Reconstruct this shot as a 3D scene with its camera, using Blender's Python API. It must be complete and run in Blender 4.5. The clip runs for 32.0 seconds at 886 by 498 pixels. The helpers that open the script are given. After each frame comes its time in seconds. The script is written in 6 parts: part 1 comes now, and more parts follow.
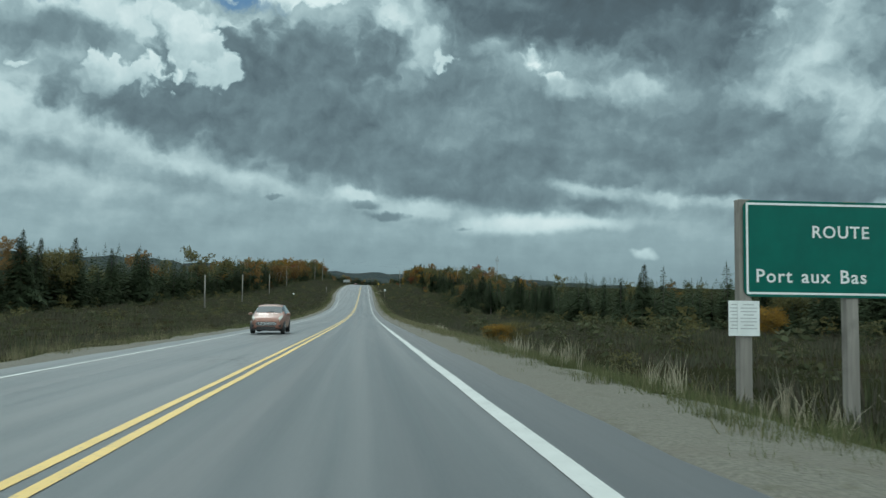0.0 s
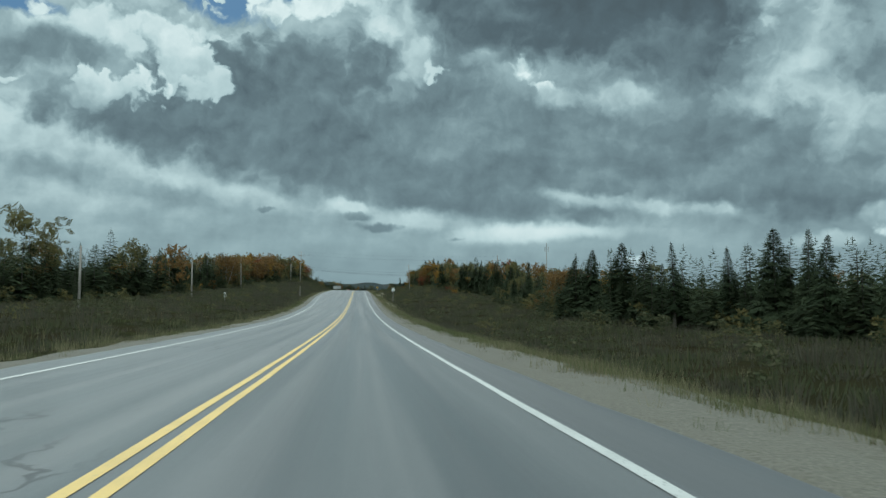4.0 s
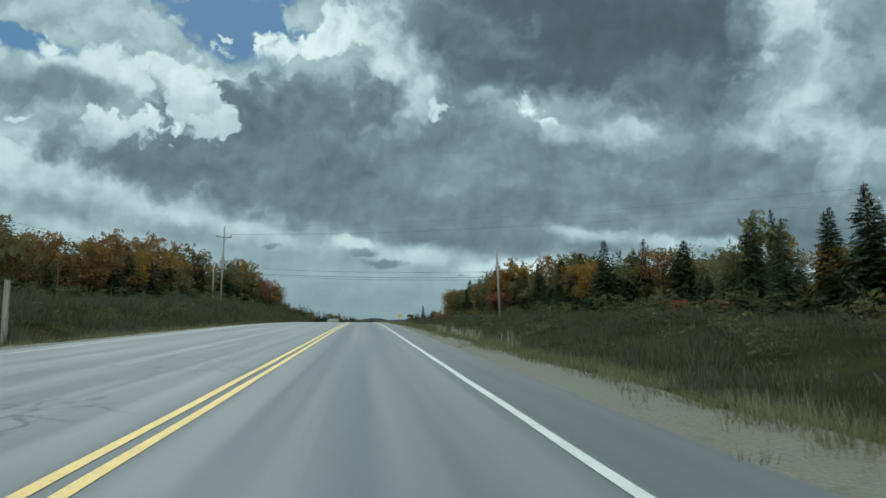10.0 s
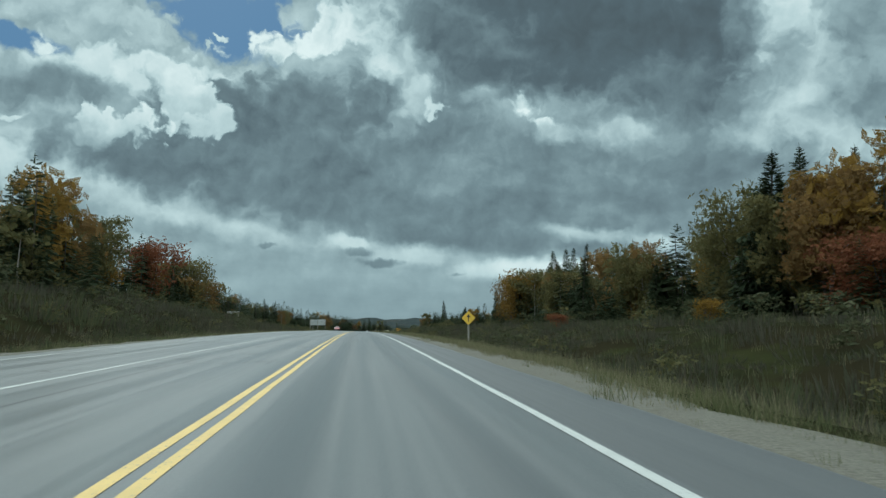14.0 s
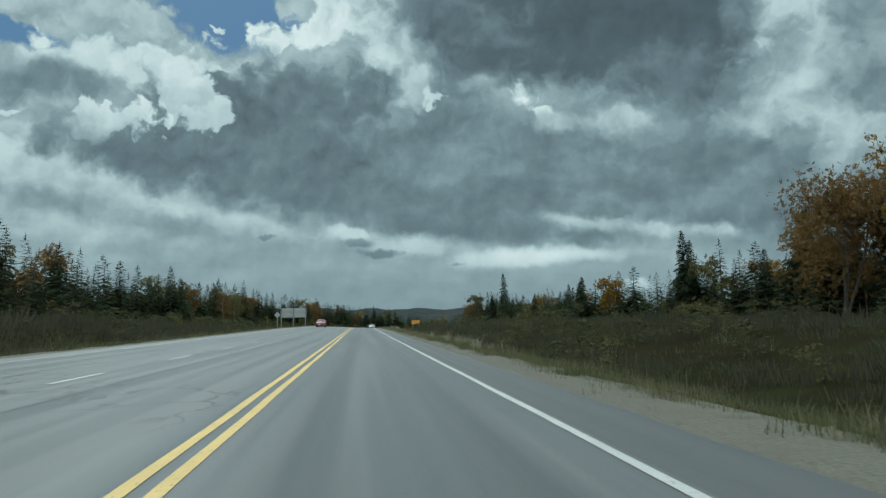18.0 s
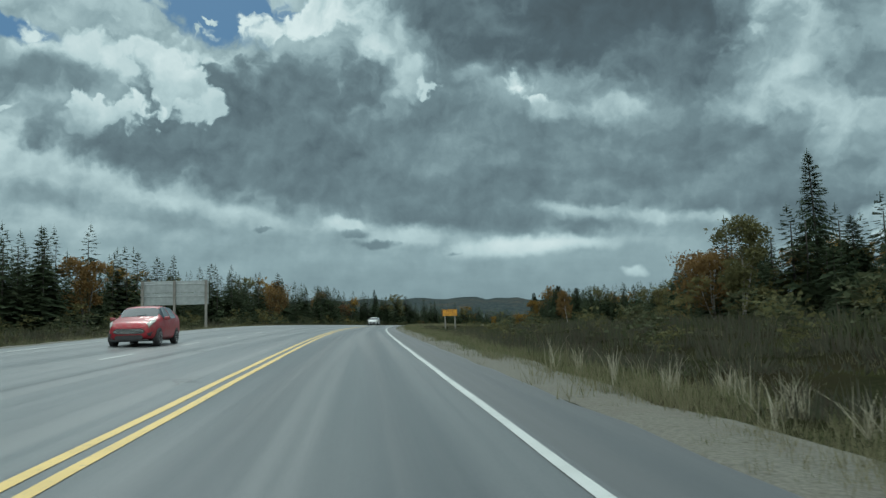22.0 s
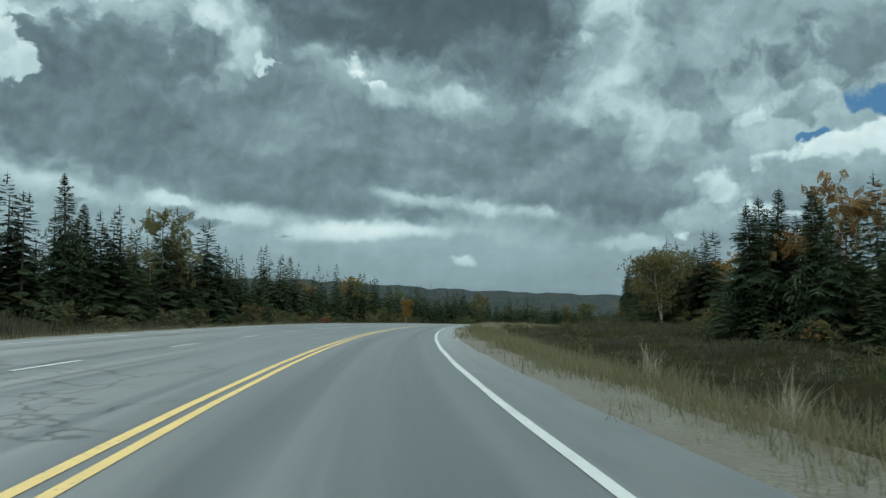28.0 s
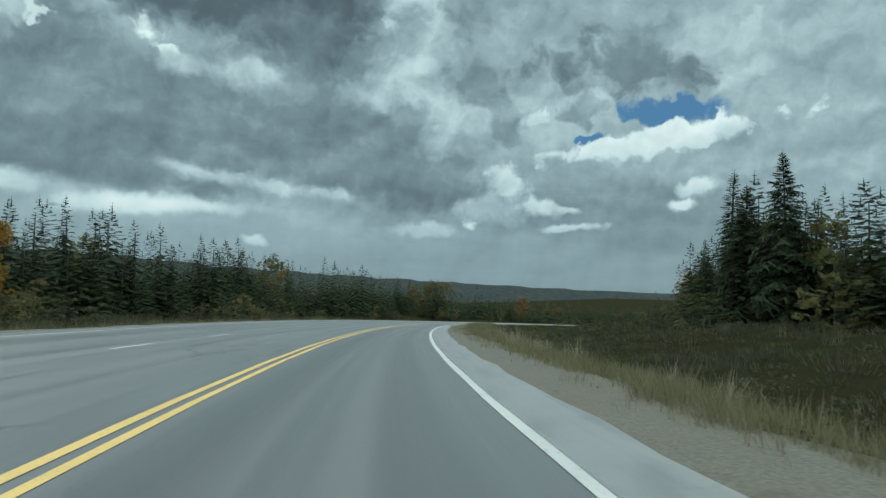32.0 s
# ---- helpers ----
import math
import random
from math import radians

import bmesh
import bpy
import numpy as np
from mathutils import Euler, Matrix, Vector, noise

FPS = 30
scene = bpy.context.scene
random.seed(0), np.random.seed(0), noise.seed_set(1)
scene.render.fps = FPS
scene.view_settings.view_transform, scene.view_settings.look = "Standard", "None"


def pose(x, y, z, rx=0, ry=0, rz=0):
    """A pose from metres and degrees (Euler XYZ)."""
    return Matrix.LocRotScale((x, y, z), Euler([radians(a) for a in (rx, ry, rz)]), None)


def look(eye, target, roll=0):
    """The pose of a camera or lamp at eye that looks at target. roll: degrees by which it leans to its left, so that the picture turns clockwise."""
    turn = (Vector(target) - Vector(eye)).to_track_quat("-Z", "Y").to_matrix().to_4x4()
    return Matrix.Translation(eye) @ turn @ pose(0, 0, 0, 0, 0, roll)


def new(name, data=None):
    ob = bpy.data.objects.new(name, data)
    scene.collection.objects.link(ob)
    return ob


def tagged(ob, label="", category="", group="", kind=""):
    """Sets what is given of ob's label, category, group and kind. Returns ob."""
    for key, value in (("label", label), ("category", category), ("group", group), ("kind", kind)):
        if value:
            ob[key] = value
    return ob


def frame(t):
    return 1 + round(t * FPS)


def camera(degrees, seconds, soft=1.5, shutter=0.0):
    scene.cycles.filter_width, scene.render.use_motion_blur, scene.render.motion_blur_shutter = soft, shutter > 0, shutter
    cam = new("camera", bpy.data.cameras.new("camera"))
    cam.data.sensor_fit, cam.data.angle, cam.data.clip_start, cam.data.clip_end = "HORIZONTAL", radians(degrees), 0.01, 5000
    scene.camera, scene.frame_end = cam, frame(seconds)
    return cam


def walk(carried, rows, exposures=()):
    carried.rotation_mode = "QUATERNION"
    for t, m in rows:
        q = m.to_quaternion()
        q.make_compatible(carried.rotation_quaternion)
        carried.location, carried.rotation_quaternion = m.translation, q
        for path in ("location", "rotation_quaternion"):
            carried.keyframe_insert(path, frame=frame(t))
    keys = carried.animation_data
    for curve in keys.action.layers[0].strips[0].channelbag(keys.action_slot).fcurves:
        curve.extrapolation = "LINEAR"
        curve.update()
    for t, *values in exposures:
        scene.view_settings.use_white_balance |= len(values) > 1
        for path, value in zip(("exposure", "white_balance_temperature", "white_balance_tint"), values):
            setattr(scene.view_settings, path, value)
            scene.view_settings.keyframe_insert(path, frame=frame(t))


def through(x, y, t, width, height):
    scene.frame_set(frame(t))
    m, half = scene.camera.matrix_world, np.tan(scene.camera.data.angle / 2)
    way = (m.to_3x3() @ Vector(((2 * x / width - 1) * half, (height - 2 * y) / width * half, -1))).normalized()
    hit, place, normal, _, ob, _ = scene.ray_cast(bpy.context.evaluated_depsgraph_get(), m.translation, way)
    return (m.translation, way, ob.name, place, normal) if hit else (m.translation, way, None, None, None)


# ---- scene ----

# ---- the road's line: station s in metres along the yellow centre line ----
V = 28.0            # metres a second
LANE = 3.8         # yellow centre line to white edge line
MOUNT_YAW = -5.8
SEAT_T = (0, 6, 7.5, 9, 12, 13.5, 18.5, 20, 22, 24, 27, 30, 32, 36)   # the view's pitch over the road
SEAT_D = (4.75, 4.8, 4.5, 4.75, 4.9, 5.15, 5.2, 4.75, 4.5, 4.4, 4.65, 4.4, 4.5, 4.8)
PITCH0, ROLL0 = 3.84, -0.8
SUN_TURN = -14.0    # the sun stands ahead, to the left, behind cloud

TURN_T = (0, 21.5, 22.5, 23.0, 23.5, 24.0, 24.5, 25.5, 26.5, 28.0, 30.0, 32.0, 40.0, 44.0)
TURN_D = (0, 0, -0.15, -0.4, -0.8, -1.4, -2.2, -4.5, -7.2, -13.1, -21.25, -28.8, -58.0, -66.0)
TILT_T = (0, 2, 3, 3.5, 5.5, 6, 7, 8, 9, 10, 11, 12, 13, 14, 14.5, 16.5, 18, 19, 20, 21, 22, 23, 24, 26.5, 27.7, 29, 30, 31, 32)
TILT_D = (0, .12, .35, .6, 1.3, 1.55, 1.95, 2.5, 3.1, 3.45, 3.6, 3.6, 3.5, 3.4, 3.35, 2.85, 2.65, 2.35, 2.2, 2.05, 1.9, 1.6, 1.2, .95, .7, .3, .05, -.25, -.5)
LEAN_T = (0, 1.5, 2, 3, 3.5, 5.5, 7, 9, 10, 11, 12, 14, 14.5, 16.5, 17.5, 18.5, 20, 21, 22, 24, 24.5, 26.5, 28, 29, 30, 31, 32)
LEAN_D = (0, .1, .3, .5, .6, 1.6, 1.6, 1.5, 1.1, 1.0, 1.1, 1.1, 1.0, 1.3, 1.6, 1.9, 2.0, 2.3, 2.5, 2.5, 2.6, 1.6, 1.0, .6, .4, -.3, -.6)
AIM_T = (0, 1, 2, 3, 3.5, 5.5, 7, 8, 9, 10, 11, 12, 13, 14, 14.5, 16.5, 18, 19, 20, 21, 22, 23, 23.5, 24, 24.5, 26.5, 27, 27.5, 28, 28.5, 29, 30, 31, 32)
AIM_D = (0, -.13, -.17, -.3, -.38, -.76, -.8, -.55, -.25, -.05, 0, -.05, -.25, -.38, -.42, -.25, -.3, -.5, -.55, -.55, -.5, -.67, -.93, -1.47, -2.2, -7.2, -9.04, -11.1, -13.1, -15.2, -17.2, -21.25, -25.0, -28.6)
SIDE_T = (0, 1, 2, 3, 6, 7, 8, 9, 10, 11, 12, 13, 14, 17, 18, 19, 20, 21, 22, 23, 24, 27, 28, 29, 30, 31, 32)
SIDE_W = (0.596, 0.542, 0.483, 0.437, 0.502, 0.554, 0.575, 0.558, 0.531, 0.494, 0.464, 0.434, 0.428, 0.407, 0.398, 0.435, 0.510, 0.560, 0.595, 0.628, 0.668, 0.627, 0.577, 0.561, 0.600, 0.595, 0.615)
HEAVE_H = (1.162, 1.159, 1.147, 1.146, 1.181, 1.186, 1.178, 1.156, 1.157, 1.178, 1.178, 1.169, 1.162, 1.186, 1.184, 1.191, 1.192, 1.184, 1.171, 1.172, 1.165, 1.175, 1.182, 1.182, 1.165, 1.162, 1.162)    # eye height over the road as the springs give

STEP = 1.0
S0, S1 = -80.0, 2400.0
STATIONS = np.arange(S0, S1 + STEP, STEP)
_head = np.interp(STATIONS / V, TURN_T, TURN_D)
_tilt = np.interp(STATIONS / V, TILT_T + (36, 44, 52, 80), tuple(PITCH0 - 4.8 + d for d in TILT_D) + (-2.0, -2.0, 0.4, 1.2)) + 4.8 - np.interp(STATIONS / V, SEAT_T, SEAT_D)
_bank = np.interp(STATIONS / V, LEAN_T, LEAN_D) + ROLL0


def eased(a, n):
    k = np.ones(n) / n
    return np.convolve(np.pad(a, n // 2, mode="edge"), k, mode="valid")[:len(a)]


_head, _tilt, _bank = eased(_head, 31), eased(_tilt, 41), eased(_bank, 41)
_zero = int(round(-S0 / STEP))
_cx = np.cumsum(-np.sin(np.radians(_head)) * STEP)
_cy = np.cumsum(np.cos(np.radians(_head)) * STEP)
_cz = np.cumsum(np.tan(np.radians(_tilt)) * STEP)
_cx, _cy, _cz = _cx - _cx[_zero], _cy - _cy[_zero], _cz - _cz[_zero]
_rough_z = eased(_cz, 121)


def line(s):
    """Centre, heading in radians, road height, bank (tangent) at a station."""
    return (np.interp(s, STATIONS, _cx), np.interp(s, STATIONS, _cy), np.interp(s, STATIONS, _cz),
            np.radians(np.interp(s, STATIONS, _head)), np.tan(np.radians(np.interp(s, STATIONS, _bank))))


def at(s, x):
    """World x, y of the point x metres to the right of the centre line."""
    cx, cy, cz, h, b = line(s)
    return cx + x * np.cos(h), cy + x * np.sin(h)


CROWN_S = (-100, 640, 690, 800, 860, 3000)
CROWN_K = (0.0, 0.0, 0.028, 0.039, 0.049, 0.049)    # the oncoming lanes rise outwards round the bend


def road_z(s, x):
    cx, cy, cz, h, b = line(s)
    return cz - np.clip(x, -14, 9) * b + np.clip(-np.asarray(x), 0, 14) * np.interp(s, CROWN_S, CROWN_K)


# ---- camera ----
cam = camera(60.0, 32.0, soft=1.4, shutter=0.04)
rows = []
for k in range(65):
    t = k * 0.5
    s = t * V
    u = LANE * float(np.interp(t, SIDE_T, SIDE_W))
    px, py = at(s, u)
    pz = float(road_z(s, u)) + float(np.interp(t, SIDE_T, HEAVE_H))
    rows.append((t, pose(float(px), float(py), pz, 90 + PITCH0 + float(np.interp(t, TILT_T, TILT_D)),
                         ROLL0 + float(np.interp(t, LEAN_T, LEAN_D)), MOUNT_YAW + float(np.interp(t, AIM_T, AIM_D)))))
walk(cam, rows, exposures=((0, -0.08, 5900, -2.5), (13, -0.02, 5900, -2.5), (18.5, -0.16, 5900, -2.5), (24, -0.13, 5900, -2.5), (28, -0.03, 5900, -2.5), (32, 0.0, 5900, -2.5)))


# ---- world: broken overcast with a few blue gaps, brighter overhead ----
world = bpy.data.worlds.new("world")
scene.world = world
world.use_nodes = True
wt = world.node_tree
wt.nodes.clear()


def wnode(kind, **kw):
    n = wt.nodes.new(kind)
    for key, value in kw.items():
        if key == "op":
            n.operation = value
    return n


def wmath(op, a, b=None, c=None):
    n = wt.nodes.new("ShaderNodeMath")
    n.operation = op
    for i, v in enumerate((a, b, c)):
        if v is None:
            continue
        if isinstance(v, (int, float)):
            n.inputs[i].default_value = v
        else:
            wt.links.new(v, n.inputs[i])
    return n.outputs[0]


def wvec(op, a, b=None, scale=None):
    n = wt.nodes.new("ShaderNodeVectorMath")
    n.operation = op
    for i, v in enumerate((a, b)):
        if v is None:
            continue
        if isinstance(v, tuple):
            n.inputs[i].default_value = v
        else:
            wt.links.new(v, n.inputs[i])
    if scale is not None:
        n.inputs["Scale"].default_value = scale
    return n


def wnoise(vector, scale, detail, rough=0.55):
    n = wt.nodes.new("ShaderNodeTexNoise")
    n.inputs["Scale"].default_value, n.inputs["Detail"].default_value, n.inputs["Roughness"].default_value = scale, detail, rough
    wt.links.new(vector, n.inputs["Vector"])
    return n


_dir = wt.nodes.new("ShaderNodeTexCoord").outputs["Generated"]
_sep = wt.nodes.new("ShaderNodeSeparateXYZ")
wt.links.new(_dir, _sep.inputs[0])
_az = wmath("MULTIPLY", wmath("ARCTAN2", _sep.outputs[0], _sep.outputs[1]), 57.29578)
_el = wmath("MULTIPLY", wmath("ARCSINE", _sep.outputs[2]), 57.29578)
_comb = wt.nodes.new("ShaderNodeCombineXYZ")
wt.links.new(_az, _comb.inputs[0])
wt.links.new(_el, _comb.inputs[1])
# ragged, billowing edges: the sheet of directions is warped at two scales
_w1 = wvec("SCALE", wvec("SUBTRACT", wnoise(_dir, 13.0, 4.0).outputs["Color"], (0.5, 0.5, 0.5)).outputs[0], scale=3.2)
_w2 = wvec("SCALE", wvec("SUBTRACT", wnoise(_dir, 36.0, 5.0, 0.52).outputs["Color"], (0.5, 0.5, 0.5)).outputs[0], scale=1.8)
_calm = wt.nodes.new("ShaderNodeMapRange")
for key, value in (("From Min", 1.0), ("From Max", 14.0), ("To Min", 0.12), ("To Max", 1.0)):
    _calm.inputs[key].default_value = value
wt.links.new(_el, _calm.inputs["Value"])
_warp = wvec("SCALE", wvec("ADD", _w1.outputs[0], _w2.outputs[0]).outputs[0])
wt.links.new(_calm.outputs[0], _warp.inputs["Scale"])
_sheet = wvec("ADD", _comb.outputs[0], _warp.outputs[0]).outputs[0]
_field = wt.nodes.new("ShaderNodeTexVoronoi")
_field.feature, _field.voronoi_dimensions = "SMOOTH_F1", "2D"
for key, value in (("Scale", 0.34), ("Detail", 3.0), ("Roughness", 0.55), ("Smoothness", 0.35)):
    _field.inputs[key].default_value = value
wt.links.new(_sheet, _field.inputs["Vector"])
_torn = wmath("MULTIPLY_ADD", wnoise(_sheet, 0.30, 7.0, 0.58).outputs["Fac"], 1.3, -0.65)
_heap = wmath("ADD", wmath("SUBTRACT", 0.46, _field.outputs["Distance"]), _torn)
_tone = [None]
_hole = [wmath("MULTIPLY", _el, 0.0)]
# behind all: pale high cloud, greyer in the rain near the horizon
_base = wt.nodes.new("ShaderNodeMapRange")
_base.interpolation_type = "SMOOTHSTEP"
for key, value in (("From Min", 0.0), ("From Max", 6.0), ("To Min", 0.47), ("To Max", 0.60)):
    _base.inputs[key].default_value = value
wt.links.new(_el, _base.inputs["Value"])
_tone[0] = _base.outputs[0]
_last = [_tone[0]]
_plane = wt.nodes.new("ShaderNodeSeparateXYZ")
wt.links.new(_sheet, _plane.inputs[0])


def over(below, tone, share):
    """tone laid over what is below by its share."""
    n = wt.nodes.new("ShaderNodeMix")
    wt.links.new(share, n.inputs[0])
    wt.links.new(below, n.inputs[2])
    if isinstance(tone, (int, float)):
        n.inputs[3].default_value = tone
    else:
        wt.links.new(tone, n.inputs[3])
    return n.outputs[0]


def _heaped(az, el, w, h, tilt, soft, puff):
    """How far a direction lies inside a cloud with a heaped outline, and its height within it."""
    m = wt.nodes.new("ShaderNodeMapping")
    m.vector_type = "TEXTURE"
    m.inputs["Location"].default_value = (az, el, 0)
    m.inputs["Rotation"].default_value = (0, 0, radians(tilt))
    m.inputs["Scale"].default_value = (w, h, 1e6)
    # each cloud is worked out after those that lie behind it
    here = wt.nodes.new("ShaderNodeCombineXYZ")
    wt.links.new(_plane.outputs[0], here.inputs[0])
    wt.links.new(_plane.outputs[1], here.inputs[1])
    wt.links.new(_last[0], here.inputs[2])
    wt.links.new(here.outputs[0], m.inputs[0])
    reach = wvec("LENGTH", m.outputs[0]).outputs["Value"]
    if puff:
        reach = wmath("MULTIPLY_ADD", _heap, -1.6 * puff, reach)
    share = wt.nodes.new("ShaderNodeMapRange")
    share.interpolation_type = "SMOOTHSTEP"
    for key, value in (("From Min", 1.0 + soft), ("From Max", 1.0 - soft), ("To Min", 0.0), ("To Max", 1.0)):
        share.inputs[key].default_value = value
    wt.links.new(reach, share.inputs["Value"])
    return share.outputs[0], m.outputs[0]


def cloud(az, el, w, h, tilt, top, low, soft, puff, covers=False):
    """A cloud bank or heap over those before it: its tone runs from low at the base to top; covers: it hides the blue."""
    share, place = _heaped(az, el, w, h, tilt, soft, puff)
    up = wt.nodes.new("ShaderNodeSeparateXYZ")
    wt.links.new(place, up.inputs[0])
    shade = wt.nodes.new("ShaderNodeMapRange")
    for key, value in (("From Min", -0.9), ("From Max", 0.7), ("To Min", low), ("To Max", top)):
        shade.inputs[key].default_value = value
    wt.links.new(up.outputs[1], shade.inputs["Value"])
    _tone[0] = over(_tone[0], shade.outputs[0], share)
    _last[0] = _tone[0]
    if covers:
        _hole[0] = over(_hole[0], 0.0, share)
        _last[0] = wmath("ADD", _tone[0], _hole[0])


def gap(az, el, w, h, tilt):
    share, _ = _heaped(az, el, w, h, tilt, 0.3, 0.4)
    _hole[0] = over(_hole[0], 1.0, share)
    _last[0] = wmath("ADD", _tone[0], _hole[0])


cloud(-13.7, 7.8, 20.7, 2.7, -8, 0.69, 0.62, 0.5, 0)
cloud(2.5, 6.1, 22.7, 2.8, 0, 0.59, 0.55, 0.6, 0)
cloud(-19.3, 11.0, 11.7, 2.6, -10, 0.77, 0.66, 0.5, 0.1)
cloud(-17.5, 8.8, 10.4, 0.9, -9, 0.52, 0.5, 0.6, 0.2)
cloud(-11.5, 10.8, 7.4, 1.0, -12, 0.6, 0.58, 0.8, 0.15)
gap(-9.9, 23.2, 6.8, 3.4, 0)
gap(-3.6, 22.5, 3.8, 0.8, 0)
gap(-23.3, 19.5, 4.5, 1.1, -5)
cloud(-19.9, 22.1, 9.0, 2.9, -15, 0.71, 0.64, 0.2, 0.5, True)
cloud(-13.0, 18.3, 18.1, 2.5, 0, 0.91, 0.78, 0.25, 0.5, True)
cloud(-22.8, 17.1, 6.8, 1.4, 0, 0.47, 0.39, 0.4, 0.3)
cloud(-4.0, 22.2, 7.2, 1.4, 10, 1, 0.91, 0.25, 0.6, True)
cloud(0.3, 23.5, 4.4, 2.6, 0, 0.97, 0.86, 0.3, 0.6, True)
cloud(-10.7, 22.1, 0.6, 0.2, 0, 0.87, 0.76, 0.4, 0.4, True)
cloud(-3.5, 16.0, 12.8, 5.0, -5, 0.45, 0.21, 0.2, 0.35)
cloud(-8.5, 16.9, 3.7, 2.7, 0, 0.35, 0.29, 0.35, 0.3)
cloud(2.5, 14.9, 7.7, 5.1, 0, 0.31, 0.23, 0.4, 0.3)
cloud(-15.8, 13.0, 7.9, 2.0, -8, 0.37, 0.33, 0.4, 0.3)
cloud(-6.8, 13.4, 10.0, 3.0, -8, 0.27, 0.25, 0.5, 0.2)
cloud(4.7, 11.2, 20.0, 3.8, -5, 0.37, 0.33, 0.4, 0.2)
cloud(15.4, 13.1, 16.1, 4.6, -8, 0.45, 0.39, 0.5, 0.2)
cloud(25.4, 11.3, 12.8, 4.9, -10, 0.46, 0.42, 0.5, 0.2)
cloud(8.9, 8.6, 11.8, 1.7, -4, 0.39, 0.37, 0.4, 0.2)
cloud(-13.8, 18.8, 2.0, 1.3, 0, 0.93, 0.78, 0.25, 0.6)
cloud(2.0, 20.6, 2.4, 1.3, -30, 0.93, 0.8, 0.35, 0.5)
cloud(-12.7, 17.6, 2.4, 2.2, 0, 0.93, 0.68, 0.12, 0.5)
cloud(-11.5, 15.7, 2.0, 1.2, 0, 0.85, 0.61, 0.15, 0.5)
cloud(-19.1, 14.1, 2.4, 1.1, 0, 0.69, 0.48, 0.3, 0.5)
cloud(-17.2, 15.2, 3.3, 1.8, 0, 1.01, 0.52, 0.1, 0.5)
cloud(-23.7, 15.2, 0.7, 0.4, 0, 0.87, 0.76, 0.2, 0.5)
cloud(2.5, 16.0, 2.4, 1.6, 0, 0.49, 0.39, 0.3, 0.6)
cloud(16.9, 23.2, 15.5, 5.1, -6, 0.15, 0.12, 0.45, 0.2)
cloud(23.8, 18.5, 6.7, 2.8, -20, 0.27, 0.25, 0.5, 0.2)
cloud(11.2, 20.1, 6.3, 2.2, 0, 0.29, 0.25, 0.5, 0.2)
cloud(8.2, 23.0, 4.4, 2.6, 0, 0.35, 0.27, 0.5, 0.3)
cloud(3.4, 21.0, 1.5, 2.0, 0, 0.69, 0.58, 0.4, 0.4)
cloud(4.2, 18.8, 2.1, 2.0, -30, 0.79, 0.64, 0.45, 0.5)
cloud(5.8, 17.6, 1.5, 0.7, -10, 0.91, 0.76, 0.2, 0.6)
cloud(9.5, 18.4, 2.4, 1.0, 0, 0.6, 0.52, 0.5, 0.5)
cloud(12.5, 17.4, 2.6, 1.1, -15, 1.02, 0.9, 0.3, 0.6)
cloud(14.0, 16.4, 2.1, 0.7, -15, 0.97, 0.82, 0.3, 0.6)
cloud(15.4, 15.5, 2.8, 0.8, -10, 0.69, 0.61, 0.5, 0.4)
cloud(19.6, 15.1, 4.1, 1.0, -5, 0.71, 0.64, 0.5, 0.3)
cloud(33.8, 17.2, 5.8, 5.3, 0, 0.73, 0.62, 0.5, 0.5)
cloud(31.6, 21.8, 3.0, 2.2, -40, 0.87, 0.7, 0.5, 0.5)
cloud(35.3, 19.8, 4.1, 1.6, 0, 0.85, 0.7, 0.4, 0.6)
cloud(32.7, 16.8, 2.3, 0.8, -10, 0.77, 0.66, 0.5, 0.5)
cloud(31.1, 13.8, 4.8, 1.7, 0, 0.73, 0.66, 0.5, 0.2)
cloud(16.9, 8.2, 2.8, 0.6, -4, 0.75, 0.66, 0.6, 0.3)
cloud(4.2, 6.8, 4.3, 0.9, -3, 0.77, 0.7, 0.6, 0.3)
cloud(-0.9, 7.7, 2.8, 0.6, 0, 0.77, 0.72, 0.4, 0.3)
cloud(-7.7, 8.3, 3.2, 0.8, -12, 0.75, 0.68, 0.7, 0.3)
cloud(10.1, 5.7, 4.2, 0.7, 2, 0.79, 0.72, 0.6, 0.2)
cloud(13.9, 5.8, 5.4, 0.6, 0, 0.91, 0.8, 0.6, 0.15)
cloud(1.7, 6.3, 2.3, 0.4, -3, 0.41, 0.39, 0.4, 0.6)
cloud(-0.0, 7.0, 1.3, 0.4, 0, 0.47, 0.45, 0.4, 0.6)
cloud(-6.7, 7.3, 0.9, 0.2, 3, 0.45, 0.43, 0.4, 0.5)
cloud(7.2, 5.5, 0.7, 0.2, 0, 0.48, 0.48, 0.4, 0.5)
cloud(3.4, 3.0, 12.1, 1.6, 0, 0.52, 0.5, 0.6, 0)
cloud(46.0, 2.7, 20.7, 2.7, 0, 0.5, 0.48, 0.6, 0)
cloud(47.9, 6.2, 14.4, 2.6, 0, 0.46, 0.44, 0.6, 0.1)
cloud(26.8, 11.1, 7.6, 3.7, 0, 0.37, 0.33, 0.5, 0.3)
cloud(31.1, 8.6, 7.5, 2.3, -8, 0.41, 0.35, 0.35, 0.3)
cloud(36.1, 19.8, 2.8, 2.6, 0, 0.55, 0.5, 0.5, 0.5)
cloud(36.5, 15.8, 2.8, 2.2, 0, 0.47, 0.42, 0.4, 0.5)
cloud(49.3, 18.7, 4.6, 1.6, 0, 0.52, 0.45, 0.4, 0.5)
gap(51.3, 13.4, 4.8, 1.1, -3)
gap(44.8, 11.7, 1.8, 0.4, 5)
cloud(49.9, 11.4, 9.7, 1.4, 8, 0.95, 0.8, 0.22, 0.5, True)
